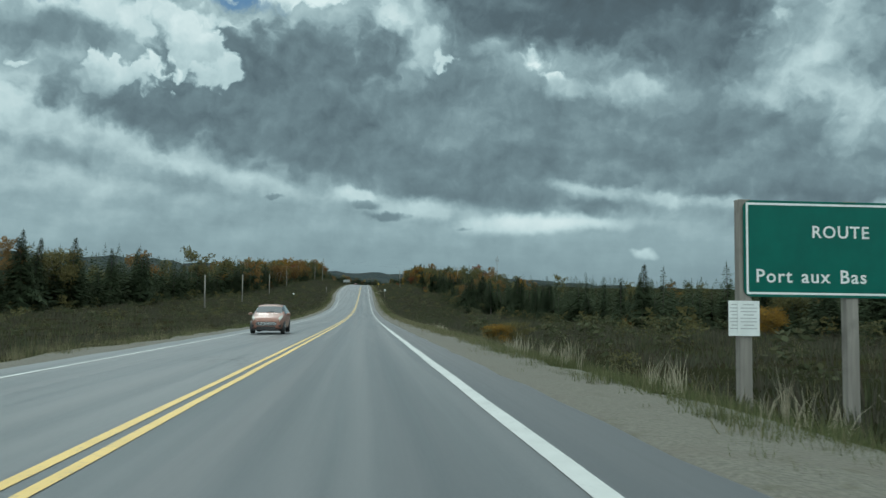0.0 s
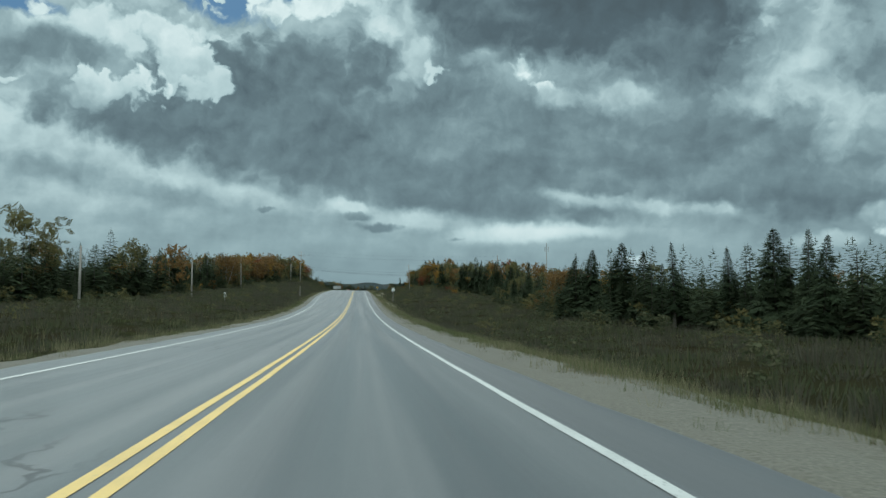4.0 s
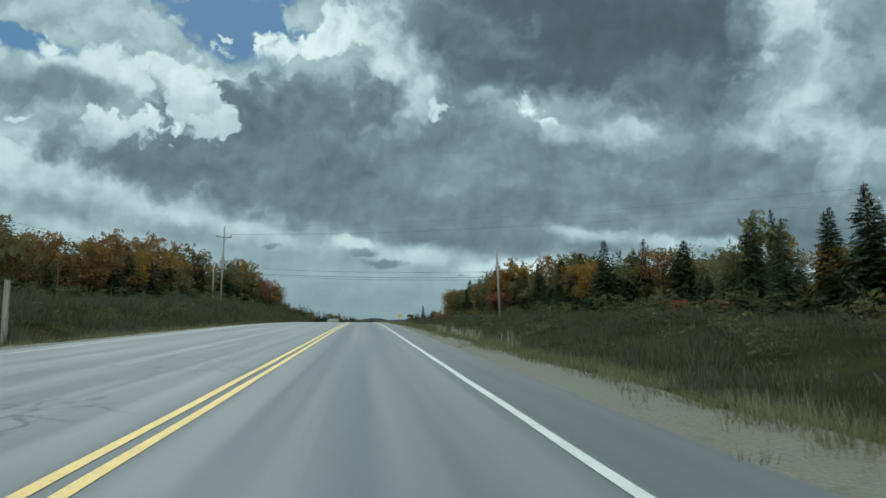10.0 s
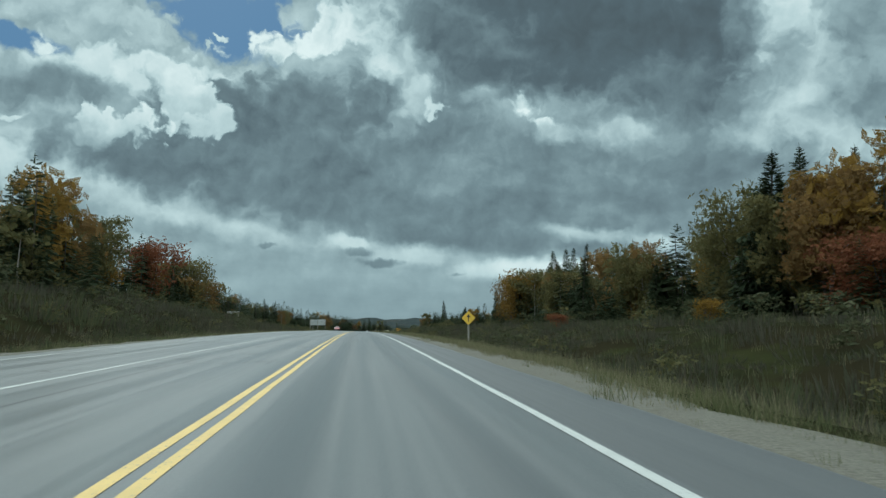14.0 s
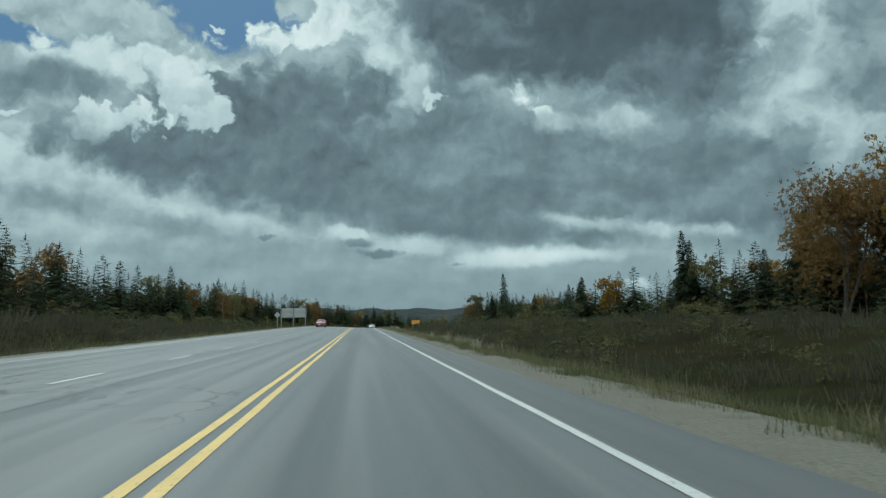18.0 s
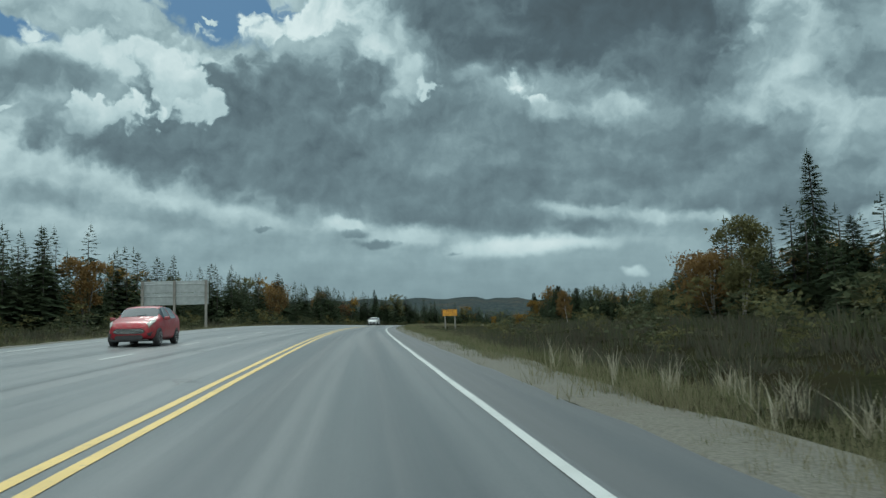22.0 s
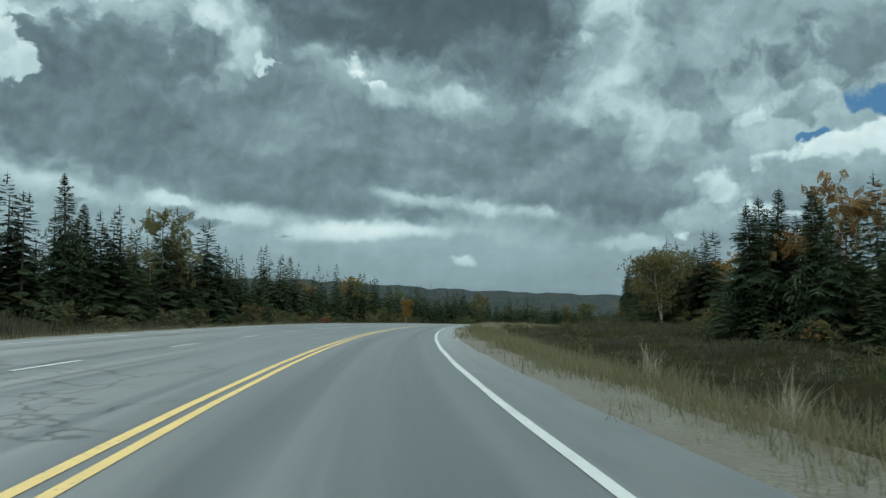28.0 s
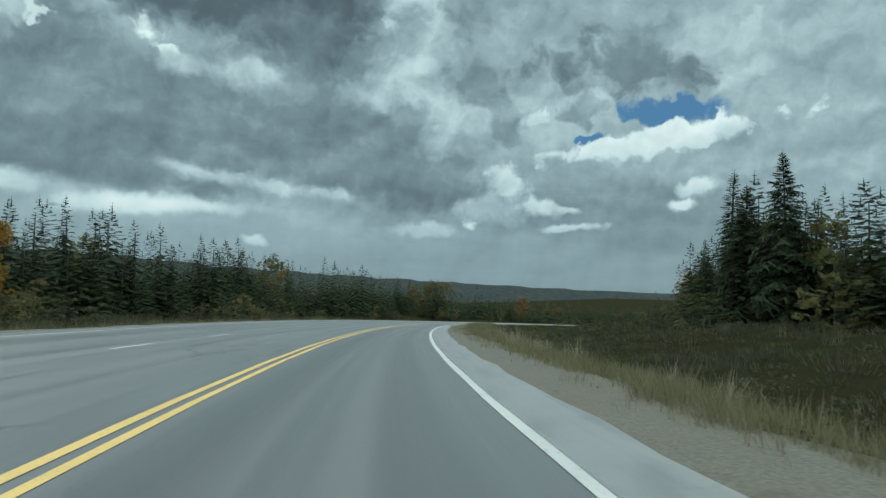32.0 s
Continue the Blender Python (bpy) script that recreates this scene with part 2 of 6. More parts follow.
cloud(42.6, 10.6, 2.7, 0.6, 8, 0.89, 0.78, 0.3, 0.5)
cloud(41.0, 13.0, 1.8, 1.1, 0, 0.87, 0.66, 0.25, 0.6, True)
cloud(44.4, 13.3, 2.6, 1.2, 0, 0.46, 0.4, 0.25, 0.5, True)
cloud(55.3, 17.9, 4.5, 1.6, 0, 0.71, 0.6, 0.4, 0.5)
cloud(55.2, 15.1, 3.4, 2.0, 0, 0.69, 0.58, 0.4, 0.5, True)
cloud(48.1, 16.5, 7.5, 2.1, -3, 0.41, 0.33, 0.35, 0.5, True)
cloud(42.3, 17.1, 4.0, 1.7, 0, 0.39, 0.33, 0.4, 0.5)
cloud(44.6, 15.4, 2.2, 0.8, 0, 0.55, 0.48, 0.3, 0.6, True)
cloud(39.0, 12.5, 2.3, 2.0, 0, 0.47, 0.43, 0.35, 0.6)
cloud(33.8, 12.1, 1.6, 2.3, -10, 0.77, 0.6, 0.55, 0.5)
cloud(37.7, 6.4, 2.8, 1.4, 0, 0.69, 0.6, 0.4, 0.5)
cloud(39.2, 8.3, 2.5, 1.6, -35, 0.89, 0.66, 0.35, 0.5)
cloud(41.2, 6.8, 2.0, 0.8, -15, 0.87, 0.7, 0.35, 0.5)
cloud(43.7, 6.4, 1.3, 0.4, -8, 0.81, 0.68, 0.4, 0.5)
cloud(44.1, 5.1, 2.4, 0.4, 0, 0.77, 0.66, 0.3, 0.5)
cloud(32.8, 4.7, 2.8, 0.6, 0, 0.71, 0.62, 0.4, 0.5)
cloud(36.1, 5.0, 0.7, 0.7, -20, 0.91, 0.72, 0.35, 0.8)
cloud(52.3, 7.9, 2.1, 0.9, 5, 0.85, 0.68, 0.35, 0.5)
cloud(51.5, 6.7, 1.2, 0.7, 0, 0.89, 0.76, 0.3, 0.5)
cloud(21.7, 7.7, 2.8, 0.8, -5, 0.77, 0.62, 0.5, 0.5)
cloud(25.1, 7.2, 2.8, 0.7, -8, 0.77, 0.62, 0.5, 0.5)
cloud(20.3, 3.6, 1.0, 0.5, 0, 0.79, 0.68, 0.35, 0.5)


# the cloud sheet in perspective, flatter towards the horizon
_flat = wt.nodes.new("ShaderNodeCombineXYZ")
_low = wmath("ADD", wmath("MAXIMUM", _sep.outputs[2], 0.0), 0.10)
wt.links.new(wmath("DIVIDE", _sep.outputs[0], _low), _flat.inputs[0])
wt.links.new(wmath("DIVIDE", _sep.outputs[1], _low), _flat.inputs[1])
_n_big = wmath("MULTIPLY", wmath("SUBTRACT", wnoise(_flat.outputs[0], 0.9, 6.0, 0.58).outputs["Fac"], 0.5), 0.28)
_n_fine = wmath("MULTIPLY", wmath("SUBTRACT", wnoise(_dir, 26.0, 6.0, 0.56).outputs["Fac"], 0.5), 0.18)
# billows: the side of each heap towards the hidden sun is paler
_lump = wnoise(_sheet, 0.16, 6.0, 0.5).outputs["Fac"]
_lee = wnoise(wvec("ADD", _sheet, (0.35, -0.75, 0.0)).outputs[0], 0.16, 6.0, 0.5).outputs["Fac"]
_puff = wmath("MULTIPLY", wmath("SUBTRACT", _lee, _lump), -0.85)
_grain = wmath("ADD", wmath("ADD", _n_big, _n_fine), _puff)
# less relief near the horizon, where rain veils the sky
_veil = wt.nodes.new("ShaderNodeMapRange")
_veil.interpolation_type = "SMOOTHSTEP"
for key, value in (("From Min", 1.0), ("From Max", 10.0), ("To Min", 0.25), ("To Max", 1.0)):
    _veil.inputs[key].default_value = value
wt.links.new(_el, _veil.inputs["Value"])
_total = wmath("ADD", _tone[0], wmath("MULTIPLY", _grain, _veil.outputs[0]))
# the cloud base thins overhead and behind, where the light comes from
_up = wt.nodes.new("ShaderNodeMapRange")
_up.interpolation_type = "SMOOTHSTEP"
for key, value in (("From Min", 24.0), ("From Max", 50.0), ("To Min", 0.0), ("To Max", 0.42)):
    _up.inputs[key].default_value = value
wt.links.new(_el, _up.inputs["Value"])
_total = wmath("ADD", _total, _up.outputs[0])
# behind, the clouds face the sun and are lit from the front
_back = wt.nodes.new("ShaderNodeMapRange")
_back.interpolation_type = "SMOOTHSTEP"
for key, value in (("From Min", 0.25), ("From Max", -0.55), ("To Min", 0.0), ("To Max", 0.42)):
    _back.inputs[key].default_value = value
wt.links.new(_sep.outputs[1], _back.inputs["Value"])
_total = wmath("ADD", _total, _back.outputs[0])
_ramp = wt.nodes.new("ShaderNodeValToRGB")
_e = _ramp.color_ramp.elements
_e[0].position, _e[0].color = 0.0, (0.080, 0.098, 0.110, 1)
_e[1].position, _e[1].color = 1.0, (0.84, 0.88, 0.86, 1)
for pos, col in ((0.22, (0.110, 0.142, 0.162, 1)), (0.42, (0.205, 0.262, 0.285, 1)), (0.58, (0.335, 0.415, 0.435, 1)), (0.76, (0.56, 0.65, 0.655, 1))):
    el_ = _e.new(pos)
    el_.color = col
wt.links.new(_total, _ramp.inputs[0])
_sky = wt.nodes.new("ShaderNodeTexSky")
_sky.sky_type = "NISHITA"
_sky.sun_disc = False
_sky.sun_elevation, _sky.sun_rotation = radians(38), radians(SUN_TURN)
_blue = wvec("ADD", wvec("SCALE", _sky.outputs[0], scale=0.006).outputs[0], (0.085, 0.19, 0.34))
_edge = wt.nodes.new("ShaderNodeMapRange")
_edge.interpolation_type = "SMOOTHSTEP"
for key, value in (("From Min", 0.05), ("From Max", 0.9), ("To Min", 0.0), ("To Max", 1.0)):
    _edge.inputs[key].default_value = value
wt.links.new(_hole[0], _edge.inputs["Value"])
_mix = wt.nodes.new("ShaderNodeMix")
_mix.data_type = "RGBA"
wt.links.new(_edge.outputs[0], _mix.inputs[0])
wt.links.new(_ramp.outputs[0], _mix.inputs[6])
wt.links.new(_blue.outputs[0], _mix.inputs[7])
_bg = wt.nodes.new("ShaderNodeBackground")
_bg.inputs["Strength"].default_value = 1.0
wt.links.new(_mix.outputs[2], _bg.inputs["Color"])
# overhead the cloud is thin and bright
_zen = wt.nodes.new("ShaderNodeMapRange")
_zen.interpolation_type = "SMOOTHSTEP"
for key, value in (("From Min", 26.0), ("From Max", 62.0), ("To Min", 1.0), ("To Max", 1.6)):
    _zen.inputs[key].default_value = value
wt.links.new(_el, _zen.inputs["Value"])
# the clouds behind the traveller face the sun
_lit = wt.nodes.new("ShaderNodeMapRange")
_lit.interpolation_type = "SMOOTHSTEP"
for key, value in (("From Min", 0.2), ("From Max", -0.6), ("To Min", 1.0), ("To Max", 1.65)):
    _lit.inputs[key].default_value = value
wt.links.new(_sep.outputs[1], _lit.inputs["Value"])
wt.links.new(wmath("MULTIPLY", _zen.outputs[0], _lit.outputs[0]), _bg.inputs["Strength"])
_out = wt.nodes.new("ShaderNodeOutputWorld")
wt.links.new(_bg.outputs[0], _out.inputs["Surface"])

# the sun behind cloud: wide and weak
sun = new("sun", bpy.data.lights.new("sun", "SUN"))
sun.data.energy, sun.data.angle, sun.data.color = 1.1, radians(14), (1.0, 0.96, 0.9)
sun.matrix_world = look((70 * math.sin(radians(SUN_TURN)), 70 * math.cos(radians(SUN_TURN)), 75), (0, 0, 0))

# ---- materials ----
def blank(name, rough=0.8, metal=0.0, spec=0.5):
    m = bpy.data.materials.new(name)
    m.use_nodes = True
    b = m.node_tree.nodes["Principled BSDF"]
    b.inputs["Roughness"].default_value, b.inputs["Metallic"].default_value = rough, metal
    b.inputs["Specular IOR Level"].default_value = spec
    return m, m.node_tree, b


def link(nt, a, b):
    nt.links.new(a, b)


def coord(nt, which="Object"):
    return nt.nodes.new("ShaderNodeTexCoord").outputs[which]


def noise_of(nt, vec, scale, detail=5.0, rough=0.55, stretch=None):
    if stretch:
        mp = nt.nodes.new("ShaderNodeMapping")
        mp.inputs["Scale"].default_value = stretch
        link(nt, vec, mp.inputs[0])
        vec = mp.outputs[0]
    n = nt.nodes.new("ShaderNodeTexNoise")
    n.inputs["Scale"].default_value, n.inputs["Detail"].default_value, n.inputs["Roughness"].default_value = scale, detail, rough
    link(nt, vec, n.inputs["Vector"])
    return n.outputs["Fac"]


def remap(nt, val, a, b, c=0.0, d=1.0):
    r = nt.nodes.new("ShaderNodeMapRange")
    r.interpolation_type = "SMOOTHSTEP"
    for key, value in (("From Min", a), ("From Max", b), ("To Min", c), ("To Max", d)):
        r.inputs[key].default_value = value
    link(nt, val, r.inputs["Value"])
    return r.outputs[0]


def blend(nt, fac, a, b, mode="MIX"):
    n = nt.nodes.new("ShaderNodeMix")
    n.data_type, n.blend_type = "RGBA", mode
    for i, v in ((0, fac), (6, a), (7, b)):
        if isinstance(v, (int, float)):
            n.inputs[i].default_value = v
        elif isinstance(v, tuple):
            n.inputs[i].default_value = (*v, 1)
        else:
            link(nt, v, n.inputs[i])
    return n.outputs[2]


def calc(nt, op, a, b=0.0):
    n = nt.nodes.new("ShaderNodeMath")
    n.operation = op
    for i, v in enumerate((a, b)):
        if isinstance(v, (int, float)):
            n.inputs[i].default_value = v
        else:
            link(nt, v, n.inputs[i])
    return n.outputs[0]


def bumped(nt, b, height, strength=0.3, distance=0.02):
    n = nt.nodes.new("ShaderNodeBump")
    n.inputs["Strength"].default_value, n.inputs["Distance"].default_value = strength, distance
    link(nt, height, n.inputs["Height"])
    link(nt, n.outputs[0], b.inputs["Normal"])


def plain(name, a, b_col, scale=6.0, rough=0.6, metal=0.0, bump=0.15, wear=None, stretch=None, spec=0.5):
    """Two tones by a fractal noise, a third by a larger one, and fine relief."""
    m, nt, b = blank(name, rough, metal, spec)
    v = coord(nt)
    n1 = noise_of(nt, v, scale, 6.0, stretch=stretch)
    col = blend(nt, remap(nt, n1, 0.3, 0.7), a, b_col)
    if wear:
        col = blend(nt, remap(nt, noise_of(nt, v, scale * 0.23, 4.0), 0.5, 0.75, 0, 0.7), col, wear)
    link(nt, col, b.inputs["Base Color"])
    bumped(nt, b, noise_of(nt, v, scale * 5, 3.0), bump, 0.01)
    return m


def leafy(name, tones, spread=0.5, through=0.25, rough=0.85, grain=0.0, cover=0.5):
    """Foliage: tones vary from plant to plant and from spray to spray, with some light passing through.
    grain: leaves to the metre; each spray is broken into separate leaves with gaps between them."""
    m, nt, b = blank(name, rough, 0, 0.08)
    island = nt.nodes.new("ShaderNodeNewGeometry").outputs["Random Per Island"]
    each = nt.nodes.new("ShaderNodeObjectInfo").outputs["Random"]
    ramp = nt.nodes.new("ShaderNodeValToRGB")
    el = ramp.color_ramp.elements
    el[0].color, el[1].color = (*tones[0], 1), (*tones[-1], 1)
    for i, t in enumerate(tones[1:-1]):
        el.new((i + 1) / (len(tones) - 1)).color = (*t, 1)
    mixv = calc(nt, "ADD", calc(nt, "MULTIPLY", island, spread), calc(nt, "MULTIPLY", each, 1.0 - spread))
    vec = coord(nt)
    if grain:
        vor = nt.nodes.new("ShaderNodeTexVoronoi")
        vor.inputs["Scale"].default_value = grain
        link(nt, vec, vor.inputs["Vector"])
        sep = nt.nodes.new("ShaderNodeSeparateColor")
        link(nt, vor.outputs["Color"], sep.inputs[0])
        mixv = calc(nt, "ADD", calc(nt, "MULTIPLY", mixv, 0.7), calc(nt, "MULTIPLY", sep.outputs[0], 0.3))
    link(nt, mixv, ramp.inputs[0])
    link(nt, ramp.outputs[0], b.inputs["Base Color"])
    tr = nt.nodes.new("ShaderNodeBsdfTranslucent")
    link(nt, ramp.outputs[0], tr.inputs["Color"])
    mx = nt.nodes.new("ShaderNodeMixShader")
    mx.inputs[0].default_value = through
    link(nt, b.outputs[0], mx.inputs[1])
    link(nt, tr.outputs[0], mx.inputs[2])
    result = mx.outputs[0]
    if grain:
        clear = nt.nodes.new("ShaderNodeBsdfTransparent")
        cut = nt.nodes.new("ShaderNodeMixShader")
        gaps = calc(nt, "GREATER_THAN", calc(nt, "ADD", vor.outputs["Distance"], calc(nt, "MULTIPLY", sep.outputs[1], 0.25)), cover)
        link(nt, gaps, cut.inputs[0])
        link(nt, result, cut.inputs[1])
        link(nt, clear.outputs[0], cut.inputs[2])
        result = cut.outputs[0]
    link(nt, result, nt.nodes["Material Output"].inputs["Surface"])
    return m


def asphalt():
    """Worn grey asphalt; u is metres across, v metres along."""
    m, nt, b = blank("asphalt", 0.5, 0, 0.5)
    uv = nt.nodes.new("ShaderNodeUVMap").outputs[0]
    sep = nt.nodes.new("ShaderNodeSeparateXYZ")
    link(nt, uv, sep.inputs[0])
    u, v = sep.outputs[0], sep.outputs[1]
    fine = noise_of(nt, uv, 28.0, 4.0, 0.7)
    patch = noise_of(nt, uv, 0.35, 5.0, stretch=(1.0, 0.22, 1))
    streak = noise_of(nt, uv, 1.6, 5.0, stretch=(1.0, 0.012, 1))
    col = blend(nt, remap(nt, fine, 0.3, 0.7), (0.072, 0.078, 0.081), (0.112, 0.118, 0.121))
    col = blend(nt, remap(nt, streak, 0.35, 0.7, 0, 0.55), col, (0.130, 0.137, 0.140))
    col = blend(nt, remap(nt, patch, 0.5, 0.72, 0, 0.5), col, (0.082, 0.087, 0.091))
    # polished wheel tracks in each lane, darker where tyres run
    for centre in (1.05, 2.75, -1.2, -2.9, -5.4, -7.1):
        d = calc(nt, "ABSOLUTE", calc(nt, "SUBTRACT", u, centre))
        wob = calc(nt, "ADD", d, calc(nt, "MULTIPLY", calc(nt, "SUBTRACT", streak, 0.5), 0.5))
        col = blend(nt, remap(nt, wob, 0.12, 0.55, 0.62, 0.0), col, (0.064, 0.069, 0.073))
    # the oncoming lanes are paler: their stronger sky reflection is painted into the colour
    col = blend(nt, remap(nt, u, -0.35, -0.2, 0.5, 0.0), col, (0.142, 0.150, 0.152))
    # the paved shoulder is a darker, coarser course
    col = blend(nt, remap(nt, u, 3.86, 3.96, 0, 0.8), col, (0.056, 0.060, 0.063))
    # an older, darker course up to a cross joint
    col = blend(nt, remap(nt, calc(nt, "ADD", v, calc(nt, "MULTIPLY", fine, 0.05)), 194.6, 194.7, 0.3, 0.0), col, (0.075, 0.080, 0.084))
    # the shoulder was relaid paler round the bend
    pale = calc(nt, "MULTIPLY", remap(nt, u, 5.16, 5.2, 1.0, 0.0), calc(nt, "MULTIPLY", remap(nt, u, 3.86, 3.90), remap(nt, v, 770.0, 830.0)))
    col = blend(nt, calc(nt, "MULTIPLY", pale, remap(nt, noise_of(nt, uv, 2.2, 5.0, stretch=(1, 0.3, 1)), 0.25, 0.6, 0.5, 1.0)), col, (0.200, 0.206, 0.206))
    # cracks, mostly in the oncoming lanes
    vor = nt.nodes.new("ShaderNodeTexVoronoi")
    vor.feature = "DISTANCE_TO_EDGE"
    mp = nt.nodes.new("ShaderNodeMapping")
    mp.inputs["Scale"].default_value = (0.8, 0.36, 1)
    warp = nt.nodes.new("ShaderNodeVectorMath")
    warp.operation = "ADD"
    link(nt, uv, warp.inputs[0])
    wn = nt.nodes.new("ShaderNodeTexNoise")
    wn.inputs["Scale"].default_value, wn.inputs["Detail"].default_value = 1.1, 5.0
    link(nt, uv, wn.inputs["Vector"])
    link(nt, wn.outputs["Color"], warp.inputs[1])
    link(nt, warp.outputs[0], mp.inputs[0])
    link(nt, mp.outputs[0], vor.inputs["Vector"])
    vor.inputs["Scale"].default_value = 1.0
    crack = calc(nt, "MULTIPLY", remap(nt, vor.outputs["Distance"], 0.014, 0.030, 1.0, 0.0), remap(nt, noise_of(nt, uv, 0.09, 3.0), 0.52, 0.58))
    crack = calc(nt, "MULTIPLY", crack, remap(nt, u, -0.6, -0.2, 1.0, 0.12))
    # one long joint between the two oncoming lanes
    seam = calc(nt, "ABSOLUTE", calc(nt, "ADD", calc(nt, "SUBTRACT", u, -3.05), calc(nt, "MULTIPLY", calc(nt, "SUBTRACT", noise_of(nt, uv, 0.5, 4.0, stretch=(0, 0.3, 1)), 0.5), 0.25)))
    seam = calc(nt, "MULTIPLY", remap(nt, seam, 0.026, 0.05, 1.0, 0.0), calc(nt, "MULTIPLY", remap(nt, v, 270.0, 275.0), remap(nt, noise_of(nt, uv, 0.05, 2.0, stretch=(0, 1, 1)), 0.42, 0.5)))
    crack = calc(nt, "MAXIMUM", crack, seam)
    col = blend(nt, calc(nt, "MULTIPLY", crack, 0.85), col, (0.018, 0.020, 0.021))
    link(nt, col, b.inputs["Base Color"])
    link(nt, calc(nt, "ADD", remap(nt, streak, 0.3, 0.75, 0.28, 0.48), calc(nt, "SUBTRACT", remap(nt, u, 3.86, 3.96, 0, 0.14), calc(nt, "MULTIPLY", pale, 0.14))), b.inputs["Roughness"])
    bumped(nt, b, calc(nt, "SUBTRACT", fine, calc(nt, "MULTIPLY", crack, 0.8)), 0.25, 0.006)
    return m


def paint(name, col, worn):
    m, nt, b = blank(name, 0.55)
    v = coord(nt)
    c = blend(nt, remap(nt, noise_of(nt, v, 1.3, 4.0), 0.35, 0.75), col, tuple(0.86 * k for k in col))
    chips = calc(nt, "MULTIPLY", remap(nt, noise_of(nt, v, 14.0, 5.0, 0.75), 0.56, 0.66), remap(nt, noise_of(nt, v, 0.25, 3.0), 0.4, 0.6, 0.15, worn))
    c = blend(nt, chips, c, (0.13, 0.137, 0.142))
    link(nt, c, b.inputs["Base Color"])
    bumped(nt, b, noise_of(nt, v, 40.0, 3.0), 0.2, 0.004)
    return m


def gravel():
    m, nt, b = blank("gravel", 0.9, 0, 0.3)
    v = coord(nt)
    vor = nt.nodes.new("ShaderNodeTexVoronoi")
    vor.inputs["Scale"].default_value = 16.0
    link(nt, v, vor.inputs["Vector"])
    c = blend(nt, remap(nt, noise_of(nt, v, 22.0, 5.0), 0.3, 0.7), (0.080, 0.078, 0.063), (0.138, 0.132, 0.108))
    c = blend(nt, remap(nt, noise_of(nt, v, 0.9, 5.0), 0.45, 0.7, 0, 0.65), c, (0.100, 0.092, 0.074))
    c = blend(nt, remap(nt, noise_of(nt, v, 3.1, 5.0), 0.58, 0.7, 0, 0.55), c, (0.070, 0.068, 0.044))
    link(nt, c, b.inputs["Base Color"])
    bumped(nt, b, vor.outputs["Distance"], 0.6, 0.03)
    return m


def soil():
    """Rough verge and bog: dead grass, brown heath and green moss in patches."""
    m, nt, b = blank("soil", 1.0, 0, 0.0)
    v = coord(nt)
    c = blend(nt, remap(nt, noise_of(nt, v, 7.0, 6.0, 0.65), 0.3, 0.7), (0.016, 0.018, 0.009), (0.030, 0.031, 0.016))
    c = blend(nt, remap(nt, noise_of(nt, v, 0.16, 5.0), 0.42, 0.62, 0, 0.75), c, (0.026, 0.022, 0.013))
    c = blend(nt, remap(nt, noise_of(nt, v, 0.33, 5.0), 0.52, 0.66, 0, 0.7), c, (0.034, 0.038, 0.015))
    link(nt, c, b.inputs["Base Color"])
    bumped(nt, b, noise_of(nt, v, 9.0, 5.0, 0.7), 0.8, 0.12)
    return m


def wooded():
    """Far hillside under forest; the haze of distance is mixed into its blue-grey tones."""
    m, nt, b = blank("wooded_hill", 1.0, 0, 0.0)
    v = coord(nt)
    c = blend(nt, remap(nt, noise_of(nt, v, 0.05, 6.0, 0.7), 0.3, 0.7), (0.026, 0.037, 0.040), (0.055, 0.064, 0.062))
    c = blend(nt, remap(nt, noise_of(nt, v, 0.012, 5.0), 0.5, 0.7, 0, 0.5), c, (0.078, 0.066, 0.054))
    link(nt, c, b.inputs["Base Color"])
    bumped(nt, b, noise_of(nt, v, 0.09, 4.0), 0.9, 8.0)
    return m


def glass(name="car_glass", tint=(0.03, 0.035, 0.04)):
    m, nt, b = blank(name, 0.04, 0, 0.8)
    v = coord(nt)
    link(nt, blend(nt, noise_of(nt, v, 3.0), tint, tuple(1.6 * k for k in tint)), b.inputs["Base Color"])
    b.inputs["Coat Weight"].default_value = 1.0
    return m


def car_paint(name, col):
    m, nt, b = blank(name, 0.4, 0.1, 0.35)
    v = coord(nt)
    c = blend(nt, remap(nt, noise_of(nt, v, 2.2, 5.0), 0.35, 0.7), col, tuple(0.8 * k for k in col))
    sep = nt.nodes.new("ShaderNodeSeparateXYZ")
    link(nt, v, sep.inputs[0])
    dirt = calc(nt, "MULTIPLY", remap(nt, noise_of(nt, v, 5.0, 6.0), 0.4, 0.7), 0.35)
    c = blend(nt, dirt, c, (0.16, 0.14, 0.12))
    link(nt, c, b.inputs["Base Color"])
    b.inputs["Coat Weight"].default_value, b.inputs["Coat Roughness"].default_value = 0.2, 0.08
    return m


M_ROAD, M_WHITE, M_YELLOW = asphalt(), paint("white_line_paint", (0.43, 0.445, 0.43), 0.8), paint("yellow_line_paint", (0.57, 0.40, 0.12), 0.8)
M_GRAVEL, M_SOIL, M_HILL = gravel(), soil(), wooded()
M_NEEDLE = leafy("spruce_needles", ((0.031, 0.045, 0.025), (0.038, 0.054, 0.029), (0.046, 0.061, 0.032), (0.057, 0.067, 0.034)), 0.5, 0.25, grain=13.0, cover=0.82)
M_GOLD = leafy("gold_leaves", ((0.135, 0.086, 0.024), (0.190, 0.116, 0.028), (0.280, 0.174, 0.034)), 0.5, 0.35, grain=13.0, cover=0.74)
M_RUST = leafy("rust_leaves", ((0.120, 0.082, 0.038), (0.156, 0.098, 0.039), (0.195, 0.116, 0.041)), 0.5, 0.35, grain=13.0, cover=0.74)
